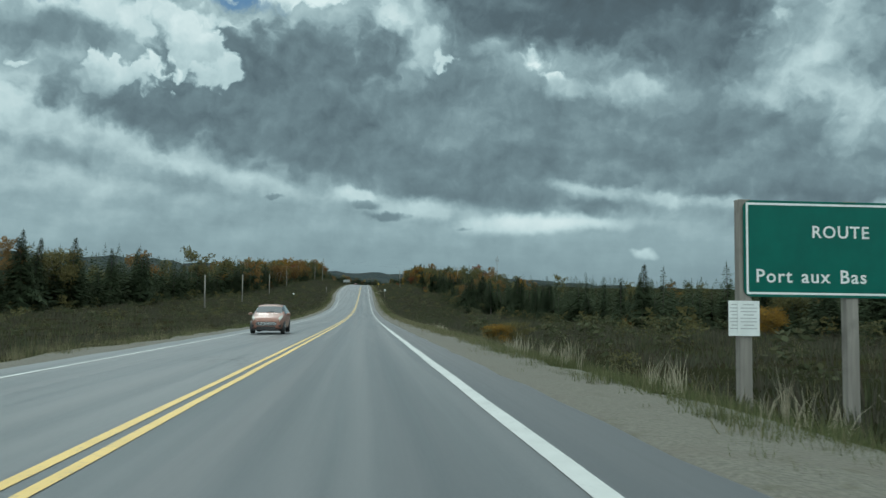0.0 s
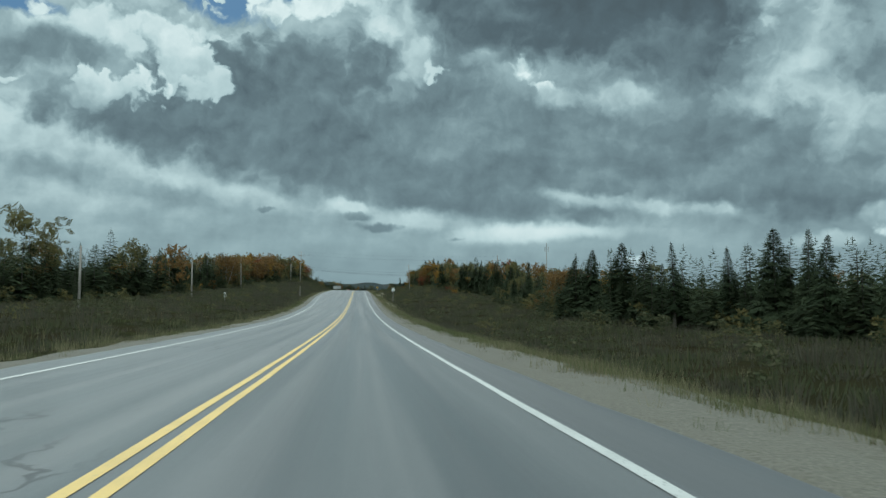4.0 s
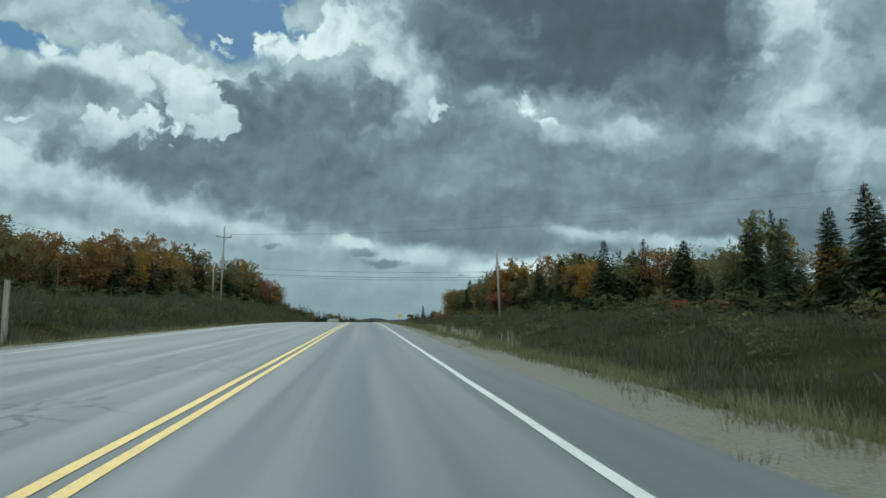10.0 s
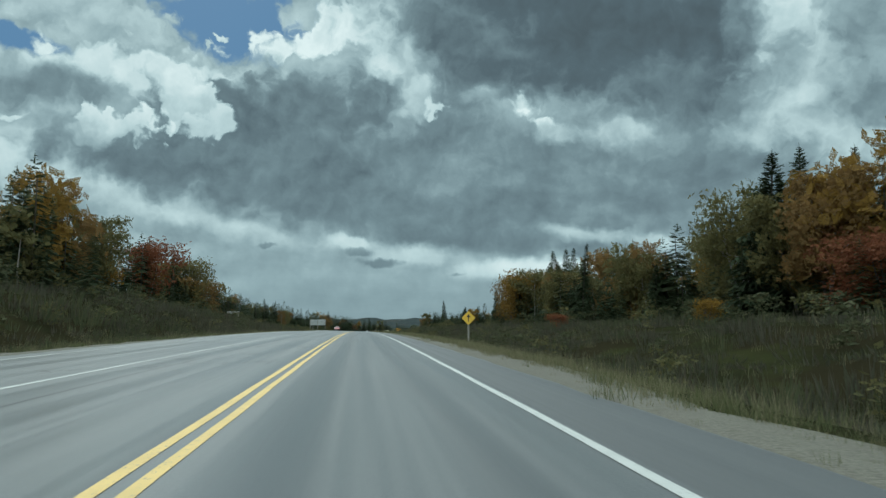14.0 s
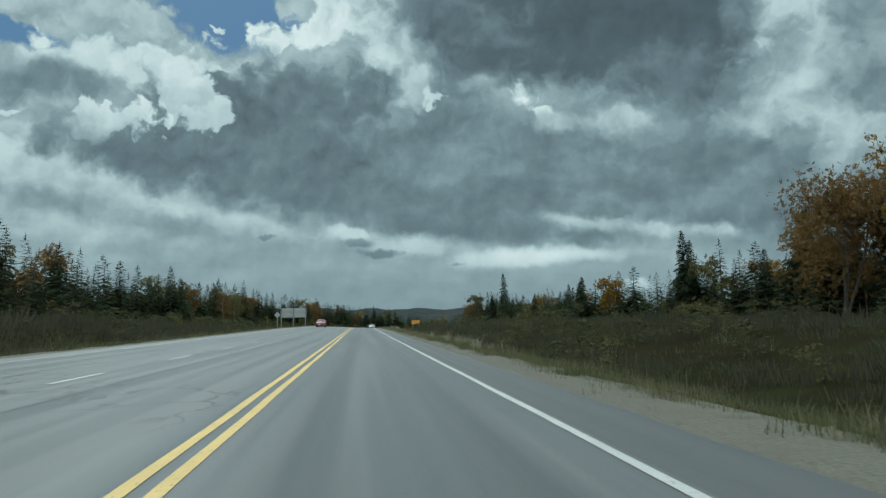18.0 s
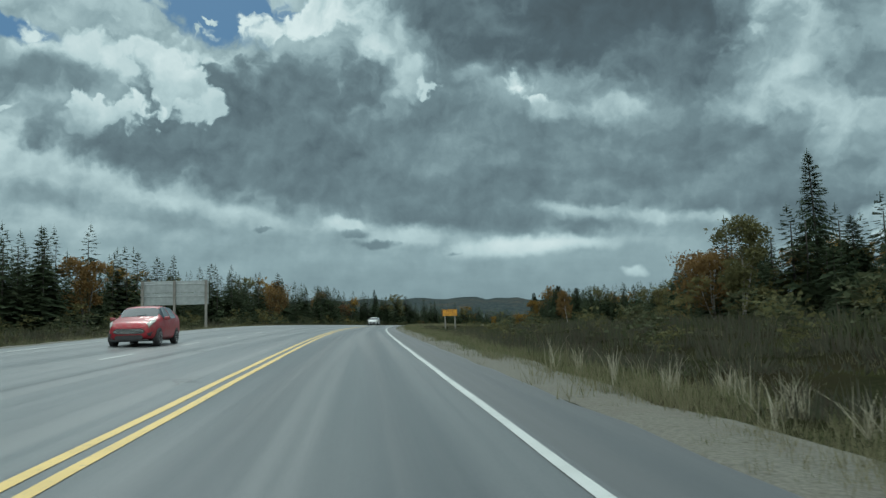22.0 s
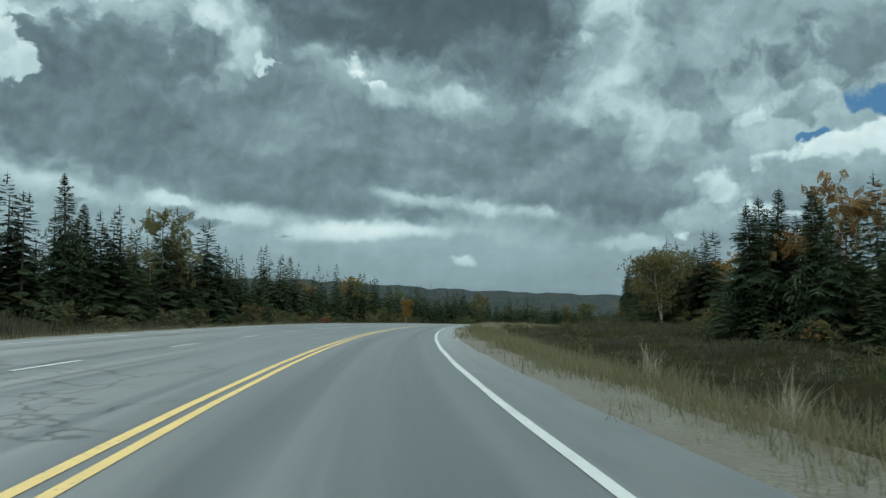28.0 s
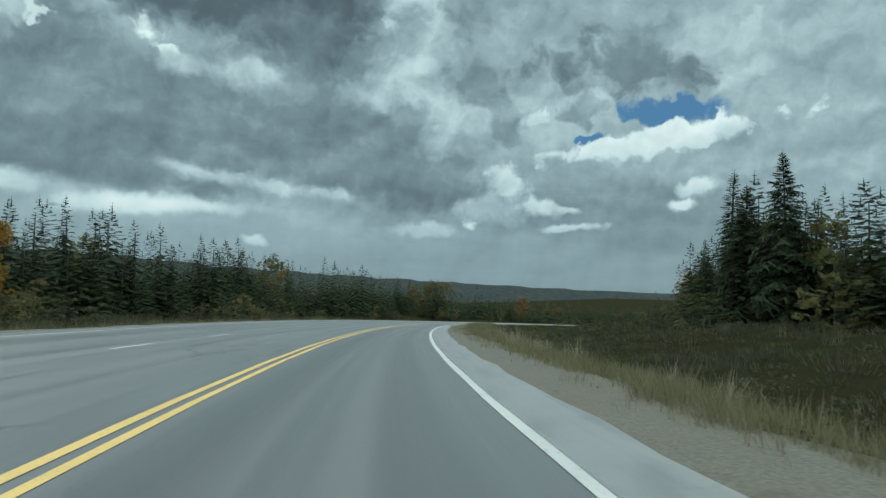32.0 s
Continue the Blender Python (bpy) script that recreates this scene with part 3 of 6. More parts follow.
M_OLIVE = leafy("olive_leaves", ((0.083, 0.088, 0.042), (0.114, 0.106, 0.045), (0.148, 0.119, 0.047)), 0.5, 0.35, grain=13.0, cover=0.74)
M_RED = leafy("red_leaves", ((0.130, 0.056, 0.030), (0.170, 0.064, 0.034), (0.165, 0.080, 0.034)), 0.5, 0.35, grain=13.0, cover=0.74)
M_HEATH = leafy("heath_shrub", ((0.054, 0.057, 0.038), (0.074, 0.073, 0.052), (0.070, 0.061, 0.045), (0.064, 0.077, 0.046)), 0.9, 0.3)
M_MOSS = leafy("green_shrub", ((0.050, 0.060, 0.031), (0.070, 0.078, 0.041), (0.088, 0.084, 0.047)), 0.9, 0.3)
M_STRAW = leafy("straw_grass", ((0.150, 0.138, 0.082), (0.195, 0.178, 0.108), (0.115, 0.114, 0.060), (0.235, 0.214, 0.138)), 0.9, 0.3)
M_GREEN = leafy("green_grass", ((0.066, 0.082, 0.036), (0.092, 0.106, 0.046), (0.120, 0.124, 0.060)), 0.9, 0.3)
M_PLUME = leafy("grass_plume", ((0.260, 0.237, 0.168), (0.344, 0.321, 0.245)), 0.9, 0.3)
M_BARK = plain("spruce_bark", (0.050, 0.043, 0.037), (0.105, 0.094, 0.082), 9.0, 0.9, stretch=(1, 1, 0.25))
M_BIRCH = plain("birch_bark", (0.32, 0.30, 0.27), (0.16, 0.145, 0.13), 5.0, 0.8, stretch=(1, 1, 2.0))
M_POLE = plain("weathered_pole_wood", (0.16, 0.15, 0.132), (0.25, 0.235, 0.21), 7.0, 0.85, stretch=(1, 1, 0.08), wear=(0.11, 0.10, 0.09))
M_STEEL = plain("galvanised_steel", (0.36, 0.38, 0.38), (0.46, 0.48, 0.48), 5.0, 0.5, 0.5, wear=(0.28, 0.28, 0.27))
M_BACK = plain("aluminium_sheet", (0.25, 0.27, 0.265), (0.33, 0.35, 0.345), 2.0, 0.55, 0.3, wear=(0.20, 0.21, 0.21))
M_SIGN_GREEN = plain("sign_green", (0.003, 0.086, 0.066), (0.004, 0.104, 0.078), 1.5, 0.55, spec=0.2)
M_SIGN_WHITE = plain("sign_white", (0.68, 0.71, 0.70), (0.60, 0.63, 0.62), 3.0, 0.5)
M_SIGN_AMBER = plain("sign_amber", (0.58, 0.27, 0.012), (0.52, 0.235, 0.012), 2.0, 0.5)
M_SIGN_YELLOW = plain("sign_yellow", (0.62, 0.40, 0.03), (0.56, 0.35, 0.03), 3.0, 0.5)
M_BLACK = plain("black_letter", (0.018, 0.014, 0.012), (0.03, 0.024, 0.02), 8.0, 0.6)
M_BROWN = plain("faded_letter", (0.10, 0.03, 0.012), (0.15, 0.05, 0.015), 9.0, 0.6)
M_WIRE = plain("wire_black", (0.02, 0.02, 0.02), (0.03, 0.03, 0.03), 5.0, 0.6)
M_STONE = plain("pale_stone", (0.17, 0.165, 0.155), (0.28, 0.27, 0.255), 6.0, 0.9, wear=(0.18, 0.17, 0.15))
M_TYRE = plain("tyre_rubber", (0.016, 0.016, 0.017), (0.026, 0.026, 0.026), 12.0, 0.85)
M_RIM = plain("alloy_rim", (0.50, 0.51, 0.52), (0.60, 0.61, 0.62), 5.0, 0.4, 0.3)
M_DARK = plain("black_plastic", (0.012, 0.012, 0.013), (0.022, 0.022, 0.023), 9.0, 0.5)
M_CHROME = plain("chrome_trim", (0.50, 0.50, 0.50), (0.62, 0.62, 0.62), 4.0, 0.2, 1.0)
M_GLASS = glass()
M_LENS = plain("headlamp_lens", (0.36, 0.36, 0.33), (0.50, 0.49, 0.44), 4.0, 0.15)
M_COPPER = car_paint("copper_car_paint", (0.23, 0.112, 0.082))
M_CARRED = car_paint("red_car_paint", (0.27, 0.010, 0.020))
M_CARSILVER = car_paint("silver_car_paint", (0.42, 0.43, 0.43))

# ---- building helpers ----
class Geo:
    """Vertices and faces gathered for one mesh."""

    def __init__(self):
        self.v, self.f, self.m = [], [], []

    def add(self, verts, faces, slot=0):
        k = len(self.v)
        self.v += [tuple(p) for p in verts]
        self.f += [tuple(i + k for i in f) for f in faces]
        self.m += [slot] * len(faces)
        return self

    def box(self, c, size, slot=0, turn=None):
        hx, hy, hz = (k / 2 for k in size)
        pts = [Vector((x, y, z)) for x in (-hx, hx) for y in (-hy, hy) for z in (-hz, hz)]
        if turn is not None:
            pts = [turn @ p for p in pts]
        c = Vector(c)
        return self.add([p + c for p in pts], ((0, 1, 3, 2), (4, 6, 7, 5), (0, 4, 5, 1), (2, 3, 7, 6), (0, 2, 6, 4), (1, 5, 7, 3)), slot)

    def tube(self, points, radii, sides=8, slot=0, cap=True):
        """A tapered tube along points."""
        rings, faces = [], []
        n = len(points)
        pts = [Vector(p) for p in points]
        for i, p in enumerate(pts):
            d = (pts[min(i + 1, n - 1)] - pts[max(i - 1, 0)]).normalized()
            a = d.orthogonal().normalized() if abs(d.z) < 0.9 else Vector((1, 0, 0))
            a = (a - d * a.dot(d)).normalized()
            b = d.cross(a)
            for k in range(sides):
                w = 2 * math.pi * k / sides
                rings.append(p + (a * math.cos(w) + b * math.sin(w)) * radii[i])
        for i in range(n - 1):
            for k in range(sides):
                q = (k + 1) % sides
                faces.append((i * sides + k, i * sides + q, (i + 1) * sides + q, (i + 1) * sides + k))
        if cap:
            faces.append(tuple(range(sides))[::-1])
            faces.append(tuple((n - 1) * sides + k for k in range(sides)))
        return self.add(rings, faces, slot)

    def mesh(self, name, mats, smooth=False):
        me = bpy.data.meshes.new(name)
        me.from_pydata(self.v, [], self.f)
        for m in (mats if isinstance(mats, (list, tuple)) else [mats]):
            me.materials.append(m)
        if any(self.m):
            me.polygons.foreach_set("material_index", self.m)
        if smooth:
            me.polygons.foreach_set("use_smooth", [True] * len(me.polygons))
        me.update()
        return me


def part(name, geo, mats, parent=None, label="", smooth=False):
    """One mesh object under a thing or a part; geo is a Geo or a finished mesh."""
    me = geo.mesh(name, mats, smooth) if isinstance(geo, Geo) else geo
    ob = new(name, me)
    if parent is not None:
        ob.parent = parent
    if label:
        tagged(ob, label)
    return ob


def thing(name, label, category, m=None, group="", kind=""):
    """An Empty at a thing's base."""
    ob = new(name)
    ob.empty_display_size = 0.3
    if m is not None:
        ob.matrix_basis = m
    return tagged(ob, label, category, group, kind)


def chamfered(size, r=0.02, seg=2):
    """A box with rounded edges, centred, as a bmesh mesh."""
    bm = bmesh.new()
    bmesh.ops.create_cube(bm, size=1.0)
    bmesh.ops.scale(bm, vec=size, verts=bm.verts)
    bmesh.ops.bevel(bm, geom=bm.edges[:], offset=r, segments=seg, affect="EDGES", profile=0.6)
    me = bpy.data.meshes.new("rounded")
    bm.to_mesh(me)
    bm.free()
    return me


def rounded(name, size, c, mat, parent, r=0.02, label="", turn=None):
    me = chamfered(size, r)
    me.materials.append(mat)
    ob = part(name, me, None, parent, label)
    ob.matrix_basis = Matrix.Translation(c) @ (turn.to_4x4() if turn is not None else Matrix())
    return ob


# ---- cross-section of the road and its verges ----
PAVED_S = (-60, 10, 180, 300, 375, 490, 600, 640, 690, 770, 800, 830, 910, 3000)
PAVED_X = (4.8, 4.8, 4.82, 5.1, 5.3, 5.05, 5.2, 4.95, 4.65, 4.86, 4.86, 4.72, 4.68, 4.68)    # the paved shoulder's edge
LEFT_S = (-100, 100, 182, 244, 300, 356, 3000)
LEFT_X = (4.1, 4.1, 4.7, 6.0, 7.8, 8.3, 8.3)
NAT_R_S = (-100, 0, 150, 280, 377, 440, 520, 600, 700, 800, 880, 960, 1100, 3000)
NAT_R_Z = (-1.2, -1.2, -1.0, -0.3, 0.7, 1.4, 1.0, 0.2, -0.7, -0.5, 0.0, 0.5, 0.5, 0)
NAT_L_S = (-100, 0, 150, 250, 330, 400, 470, 560, 640, 1000, 3000)
NAT_L_Z = (-0.9, -0.9, -0.4, 0.6, 2.1, 3.2, 3.0, 1.4, 0.5, 0.3, 0.3)


GRASS_S = (-60, 100, 300, 370, 480, 600, 800, 874, 3000)
GRASS_X = (6.5, 6.5, 6.3, 6.1, 6.5, 5.9, 5.8, 6.15, 6.15)    # where the grass meets the gravel


def grass_from(s):
    return np.interp(s, GRASS_S, GRASS_X)


def paved_right(s):
    return np.interp(s, PAVED_S, PAVED_X)


def left_line(s):
    return -np.interp(s, LEFT_S, LEFT_X)


def paved_left(s):
    return left_line(s) - 1.0


def ground_z(s, x):
    """Height of the open ground beside the road."""
    s, x = np.broadcast_arrays(np.asarray(s, float), np.asarray(x, float))
    rz = road_z(s, x)
    base = np.interp(s, STATIONS, _rough_z)
    pl = paved_left(s)
    pr = paved_right(s)
    d = np.where(x > 0, x - pr, pl - x)
    nat = np.where(x > 0, np.interp(s, NAT_R_S, NAT_R_Z), np.interp(s, NAT_L_S, NAT_L_Z))
    edge = road_z(s, np.where(x > 0, pr, pl))
    shoulder = edge - 0.03 - 0.05 * np.clip(d, 0, 1.8)
    ditch = np.where(x > 0, -1.25, -0.5)
    k1 = np.clip((d - 1.8) / 4.5, 0, 1)
    k1 = k1 * k1 * (3 - 2 * k1)
    k2 = np.where(x > 0, np.clip((d - 6.0) / 12.0, 0, 1), np.clip((d - 3.0) / 8.0, 0, 1))
    k2 = k2 * k2 * (3 - 2 * k2)
    z = shoulder * (1 - k1) + (np.interp(s, STATIONS, _cz) * (1 - k2) + base * k2 + ditch) * k1
    z = z + (nat - ditch) * k2
    lump = 0.16 * np.sin(s * 0.31 + x * 0.21) * np.sin(x * 0.43 - s * 0.07) + 0.10 * np.sin(s * 0.83 + 1.3 * x) + 0.5 * np.sin(s * 0.021 + 1.0) * np.sin(x * 0.045 + 0.4)
    z = z + lump * np.clip((d - 2.0) / 6.0, 0, 1)
    return np.where(d < 0, rz - 0.35, z)


def ground_pt(s, x, dz=0.0):
    px, py = at(s, x)
    return Vector((float(px), float(py), float(ground_z(s, x)) + dz))


def strip(name, mats, stations, offsets, height, label, category, uv=False, lift=0.0, parent=None):
    """A sheet that follows the road: offsets(s) gives the metres across, height(s, x) the height."""
    st = np.asarray(stations, float)
    cols = [np.asarray(offsets(st, j), float) for j in range(offsets.n)]
    nv = len(st)
    xs = np.stack(cols, 1)
    ss = np.repeat(st[:, None], offsets.n, 1)
    px, py = at(ss, xs)
    pz = height(ss, xs) + lift
    co = np.stack([px, py, pz], -1).reshape(-1, 3)
    i = np.arange(nv - 1)[:, None] * offsets.n + np.arange(offsets.n - 1)[None, :]
    q = np.stack([i, i + 1, i + offsets.n + 1, i + offsets.n], -1).reshape(-1, 4)
    me = bpy.data.meshes.new(name)
    me.from_pydata(co.tolist(), [], q.tolist())
    me.materials.append(mats)
    me.polygons.foreach_set("use_smooth", [True] * len(me.polygons))
    if uv:
        layer = me.uv_layers.new(name="UVMap")
        loops = np.empty(len(me.loops), dtype=np.int32)
        me.loops.foreach_get("vertex_index", loops)
        flat = np.stack([xs.reshape(-1), ss.reshape(-1)], -1)[loops]
        layer.data.foreach_set("uv", flat.astype(np.float32).reshape(-1))
    me.update()
    ob = new(name, me)
    if parent is not None:
        ob.parent = parent
    else:
        tagged(ob, label, category, kind="structure")
    return ob


class Across:
    def __init__(self, n, fn):
        self.n, self.fn = n, fn

    def __call__(self, s, j):
        return np.broadcast_to(self.fn(s, j), s.shape)


ROAD_S = np.concatenate([np.arange(-60, 1300, 2.0), np.arange(1300, 1801, 10.0)])

# road: columns from the left pavement edge over the centre line to the right edge, with a ragged lip
_road_cols = 15
road = strip("road", M_ROAD, ROAD_S, Across(_road_cols, lambda s, j: (paved_left(s) * (1 - j / 9) if j < 9 else paved_right(s) * (j - 9) / (_road_cols - 10))
             + (0.07 * np.sin(s * 1.9) * np.sin(s * 0.37) if j in (0, _road_cols - 1) else 0)), road_z,
             "worn grey asphalt highway with polished wheel tracks and cracks", "road", uv=True)


def skirt(sign):
    """The broken edge of the asphalt, going down into the shoulder."""
    def cols(s, j):
        edge = paved_right(s) if sign > 0 else paved_left(s)
        return edge + 0.07 * np.sin(s * 1.9) * np.sin(s * 0.37) + sign * 0.05 * j
    def h(s, x):
        edge = np.where(x > 0, paved_right(s), paved_left(s)) + 0.07 * np.sin(s * 1.9) * np.sin(s * 0.37)
        return road_z(s, x) - np.where(np.abs(x - edge) > 0.02, 0.12, 0.0)
    return strip("pavement_edge", M_ROAD, ROAD_S, Across(2, cols), h, "", "", uv=True, parent=road)


skirt(1), skirt(-1)


def marking(name, mat, x_of, width, s_range, label, step=2.0, wide=lambda s: s * 0.0):
    st = np.arange(s_range[0], s_range[1] + 0.01, step)
    return strip(name, mat, st, Across(2, lambda s, j: x_of(s) + (j - 0.5) * (width + wide(s)) + 0.008 * np.sin(s * 2.3 + j)), road_z, label, "road marking", lift=0.006)


marking("edge_line", M_WHITE, lambda s: s * 0 + LANE, 0.125, (-60, 1500), "solid white painted edge line beside the shoulder", wide=lambda s: np.interp(s, (0, 55, 75), (0.075, 0.06, 0.0)))
marking("edge_line", M_WHITE, left_line, 0.13, (-60, 1500), "solid white painted edge line of the oncoming side")
for side in (-0.13, 0.13):
    marking("centre_line", M_YELLOW, lambda s, side=side: s * 0 + side, 0.125, (-60, 1500), "solid yellow line of the double centre line")
marking("lane_line", M_WHITE, lambda s: s * 0 - 4.2, 0.12, (352, 462), "solid white line where the climbing lane begins")
for s0 in np.arange(474.0, 1300.0, 9.0):
    st = np.linspace(s0, s0 + 3.0, 4)
    strip("lane_dash", M_WHITE, st, Across(2, lambda s, j: s * 0 - 4.2 + (j - 0.5) * 0.12), road_z,
          "white painted dash between the two oncoming lanes", "road marking", lift=0.006)["group"] = "lane dashes"


def shoulder(sign):
    st = ROAD_S
    def cols(s, j):
        edge = paved_right(s) if sign > 0 else paved_left(s)
        ragged = 0.25 * np.sin(s * 0.9 + sign) + 0.2 * np.sin(s * 0.31) + 0.12 * np.sin(s * 2.7)
        w = (grass_from(s) + 0.45 - paved_right(s) if sign > 0 else 1.4) + ragged * (0.6 if sign > 0 else 1.0)
        lap = 0.16
        return edge + sign * (-lap + (w + lap) * j / 6)
    def h(s, x):
        d = np.abs(x - np.where(x > 0, paved_right(s), paved_left(s)))
        out = np.where(x > 0, x - paved_right(s), paved_left(s) - x)
        return ground_z(s, np.where(x > 0, np.maximum(x, paved_right(s) + 0.001), np.minimum(x, paved_left(s) - 0.001))) + 0.035 * np.sin(s * 1.7 + x * 5) * np.sin(x * 3.1 + s * 0.5) * np.clip(d, 0, 1) - 0.08 * np.where(out > 0, np.clip(1 - out / 0.15, 0, 1), 1)
    return strip("gravel_shoulder", M_GRAVEL, st, Across(7, cols), h, "pale gravel road shoulder with a ragged grassy edge", "shoulder", lift=0.05)


shoulder(1), shoulder(-1)

_lat = (-420, -300, -220, -160, -120, -90, -70, -56, -46, -38, -32, -27, -23, -20, -17.5, -15.5, -14, -13, -12, -11, -10, -9, -8, -7, -6.2, -5.5, -3, 3,
        5.04, 5.06, 6, 6.8, 7.4, 8, 8.8, 9.6, 10.5, 11.5, 13, 15, 17, 20, 23, 27, 32, 38, 46, 56, 70, 90, 120, 160, 220, 300, 380)
ground = strip("ground", M_SOIL, np.concatenate([np.arange(-300, -60, 20.0), np.arange(-60, 1300, 3.0), np.arange(1300, 2400, 20.0)]),
               Across(len(_lat), lambda s, j: s * 0 + _lat[j]), ground_z, "rough verge of brown heath, moss and dead grass", "ground")

# a wider sheet of bog and forest floor that runs to the horizon, below the near ground
_far = Geo()
_fr = [(r, [(r * math.cos(2 * math.pi * k / 48), r * math.sin(2 * math.pi * k / 48) + 700) for k in range(48)]) for r in (0.5, 300, 700, 1500, 3000, 4200)]
for i, (r, ring) in enumerate(_fr):
    _far.add([(x, y, -9.0 - 0.002 * r) for x, y in ring], [])
for i in range(len(_fr) - 1):
    for k in range(48):
        q = (k + 1) % 48
        _far.f.append((i * 48 + k, i * 48 + q, (i + 1) * 48 + q, (i + 1) * 48 + k))
        _far.m.append(0)
tagged(part("far_ground", _far, M_SOIL), "low boggy land beyond the road reaching the horizon", "ground", kind="structure")


# ---- far ridge: a long wooded hill ----
def ridge(name, label, az, height, dist, depth, origin, base_z):
    g = Geo()
    a = np.linspace(az[0], az[-1], 200)
    hh = np.interp(a, az, height)
    rr = np.interp(a, az, dist) if isinstance(dist, (list, tuple)) else np.full_like(a, dist)
    n = 10
    for i, w in enumerate(a):
        wob = 1.0 + 0.035 * math.sin(w * 1.7) + 0.02 * math.sin(w * 4.1 + 1) + 0.012 * math.sin(w * 11.3)
        for j in range(n):
            f = j / (n - 1)
            up = math.sin(min(f * 1.15, 1.0) * math.pi / 2) if f < 0.88 else 1.0 - (f - 0.88) * 1.5
            r = rr[i] - depth * (1 - f)
            z = base_z + (hh[i] * wob - base_z) * up + 5 * math.sin(w * 2.3 + j * 1.9) * (1 - f)
            g.v.append((origin[0] + r * math.sin(radians(w)), origin[1] + r * math.cos(radians(w)), z))
    for i in range(len(a) - 1):
        for j in range(n - 1):
            g.f.append((i * n + j, (i + 1) * n + j, (i + 1) * n + j + 1, i * n + j + 1))
            g.m.append(0)
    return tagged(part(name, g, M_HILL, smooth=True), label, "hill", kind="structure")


ridge("backdrop", "long wooded ridge on the horizon, haze painted into its blue-grey colour", (-75, -45, -30, -20, -14, -8, -2, 4, 10, 14, 19, 26, 34, 42, 50, 60, 80),
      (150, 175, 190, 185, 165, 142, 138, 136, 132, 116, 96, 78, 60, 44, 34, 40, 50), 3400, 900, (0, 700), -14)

# ---- plants ----
rng = np.random.default_rng(7)


def spruce_geo(seed, h=10.0, r=1.9, boughs=150, twigs=3, trunk_sides=6, bare=0.06, ragged=0.3):
    """Trunk and crown of a northern spruce: drooping boughs set round the stem at all heights, with hanging side twigs."""
    q = np.random.default_rng(seed)
    trunk, crown = Geo(), Geo()
    bend = q.normal(0, 0.010, 2)
    spine = [(bend[0] * z * z * 0.3, bend[1] * z * z * 0.3, z) for z in np.linspace(-0.5, h * 0.98, 6)]
    trunk.tube(spine, [0.014 * h * (1 - 0.93 * i / 5) + 0.012 for i in range(6)], trunk_sides)
    lobes = q.uniform(0.75, 1.2, 9)
    for k in range(boughs):
        f = bare + (0.985 - bare) * ((k + q.random()) / boughs) ** 0.85
        z0 = f * h
        lobe = np.interp(f * 8, np.arange(9), lobes)
        a = k * 2.39996 + q.normal(0, 0.3)
        ln = (r * (1 - f) ** 0.80 * lobe * (0.75 + 0.25 * min(1, (f - bare) / 0.12 + 0.3)) + 0.10) * q.uniform(1 - ragged, 1 + ragged * 0.55)
        cx, cy = bend[0] * z0 * z0 * 0.3, bend[1] * z0 * z0 * 0.3
        top = min(max((f - 0.62) / 0.3, 0), 1)
        rise = (q.uniform(-0.02, 0.14) * (1 - top) + q.uniform(0.25, 0.6) * top) * ln
        droop = (q.uniform(0.25, 0.5) * (1 - top) + 0.05 * top) * ln
        d = np.array([math.cos(a), math.sin(a)])
        side = np.array([-d[1], d[0]])

        def pt(t, w=0.0, dz=0.0):
            return (cx + d[0] * ln * t + side[0] * w, cy + d[1] * ln * t + side[1] * w, z0 + rise * t - droop * t * t + dz)
        w = (0.24 if twigs < 1 else 0.26 if twigs < 2 else 0.20 if twigs < 5 else 0.10) * ln + (0.09 if twigs < 5 else 0.05)
        half = 0.10 if twigs < 5 else 0.055
        sag = -0.10 * ln
        crown.add([pt(0, 0, 0.02), pt(0.5, w, sag), pt(1.0), pt(0.5, -w, sag)], [(0, 1, 2), (0, 2, 3)])
        for tw in range(twigs):
            t = 0.22 + 0.66 * (tw + q.uniform(0, 0.6)) / max(twigs, 1)
            tl = ln * (0.46 - 0.26 * t) * q.uniform(0.8, 1.35) + 0.07
            for sg in (-1, 1):
                dz = -0.45 * tl * q.uniform(0.2, 1.3)
                crown.add([pt(t - half), pt(t + half), pt(t + 0.42 * tl / ln, sg * tl * 0.85, dz)], [(0, 1, 2)])
    crown.add([(cx, cy - 0.06, h * 0.92), (cx + 0.06, cy + 0.03, h * 0.92), (cx - 0.06, cy + 0.03, h * 0.92), (cx, cy, h * 1.02)], [(0, 1, 3), (1, 2, 3), (2, 0, 3)])
    return trunk, crown


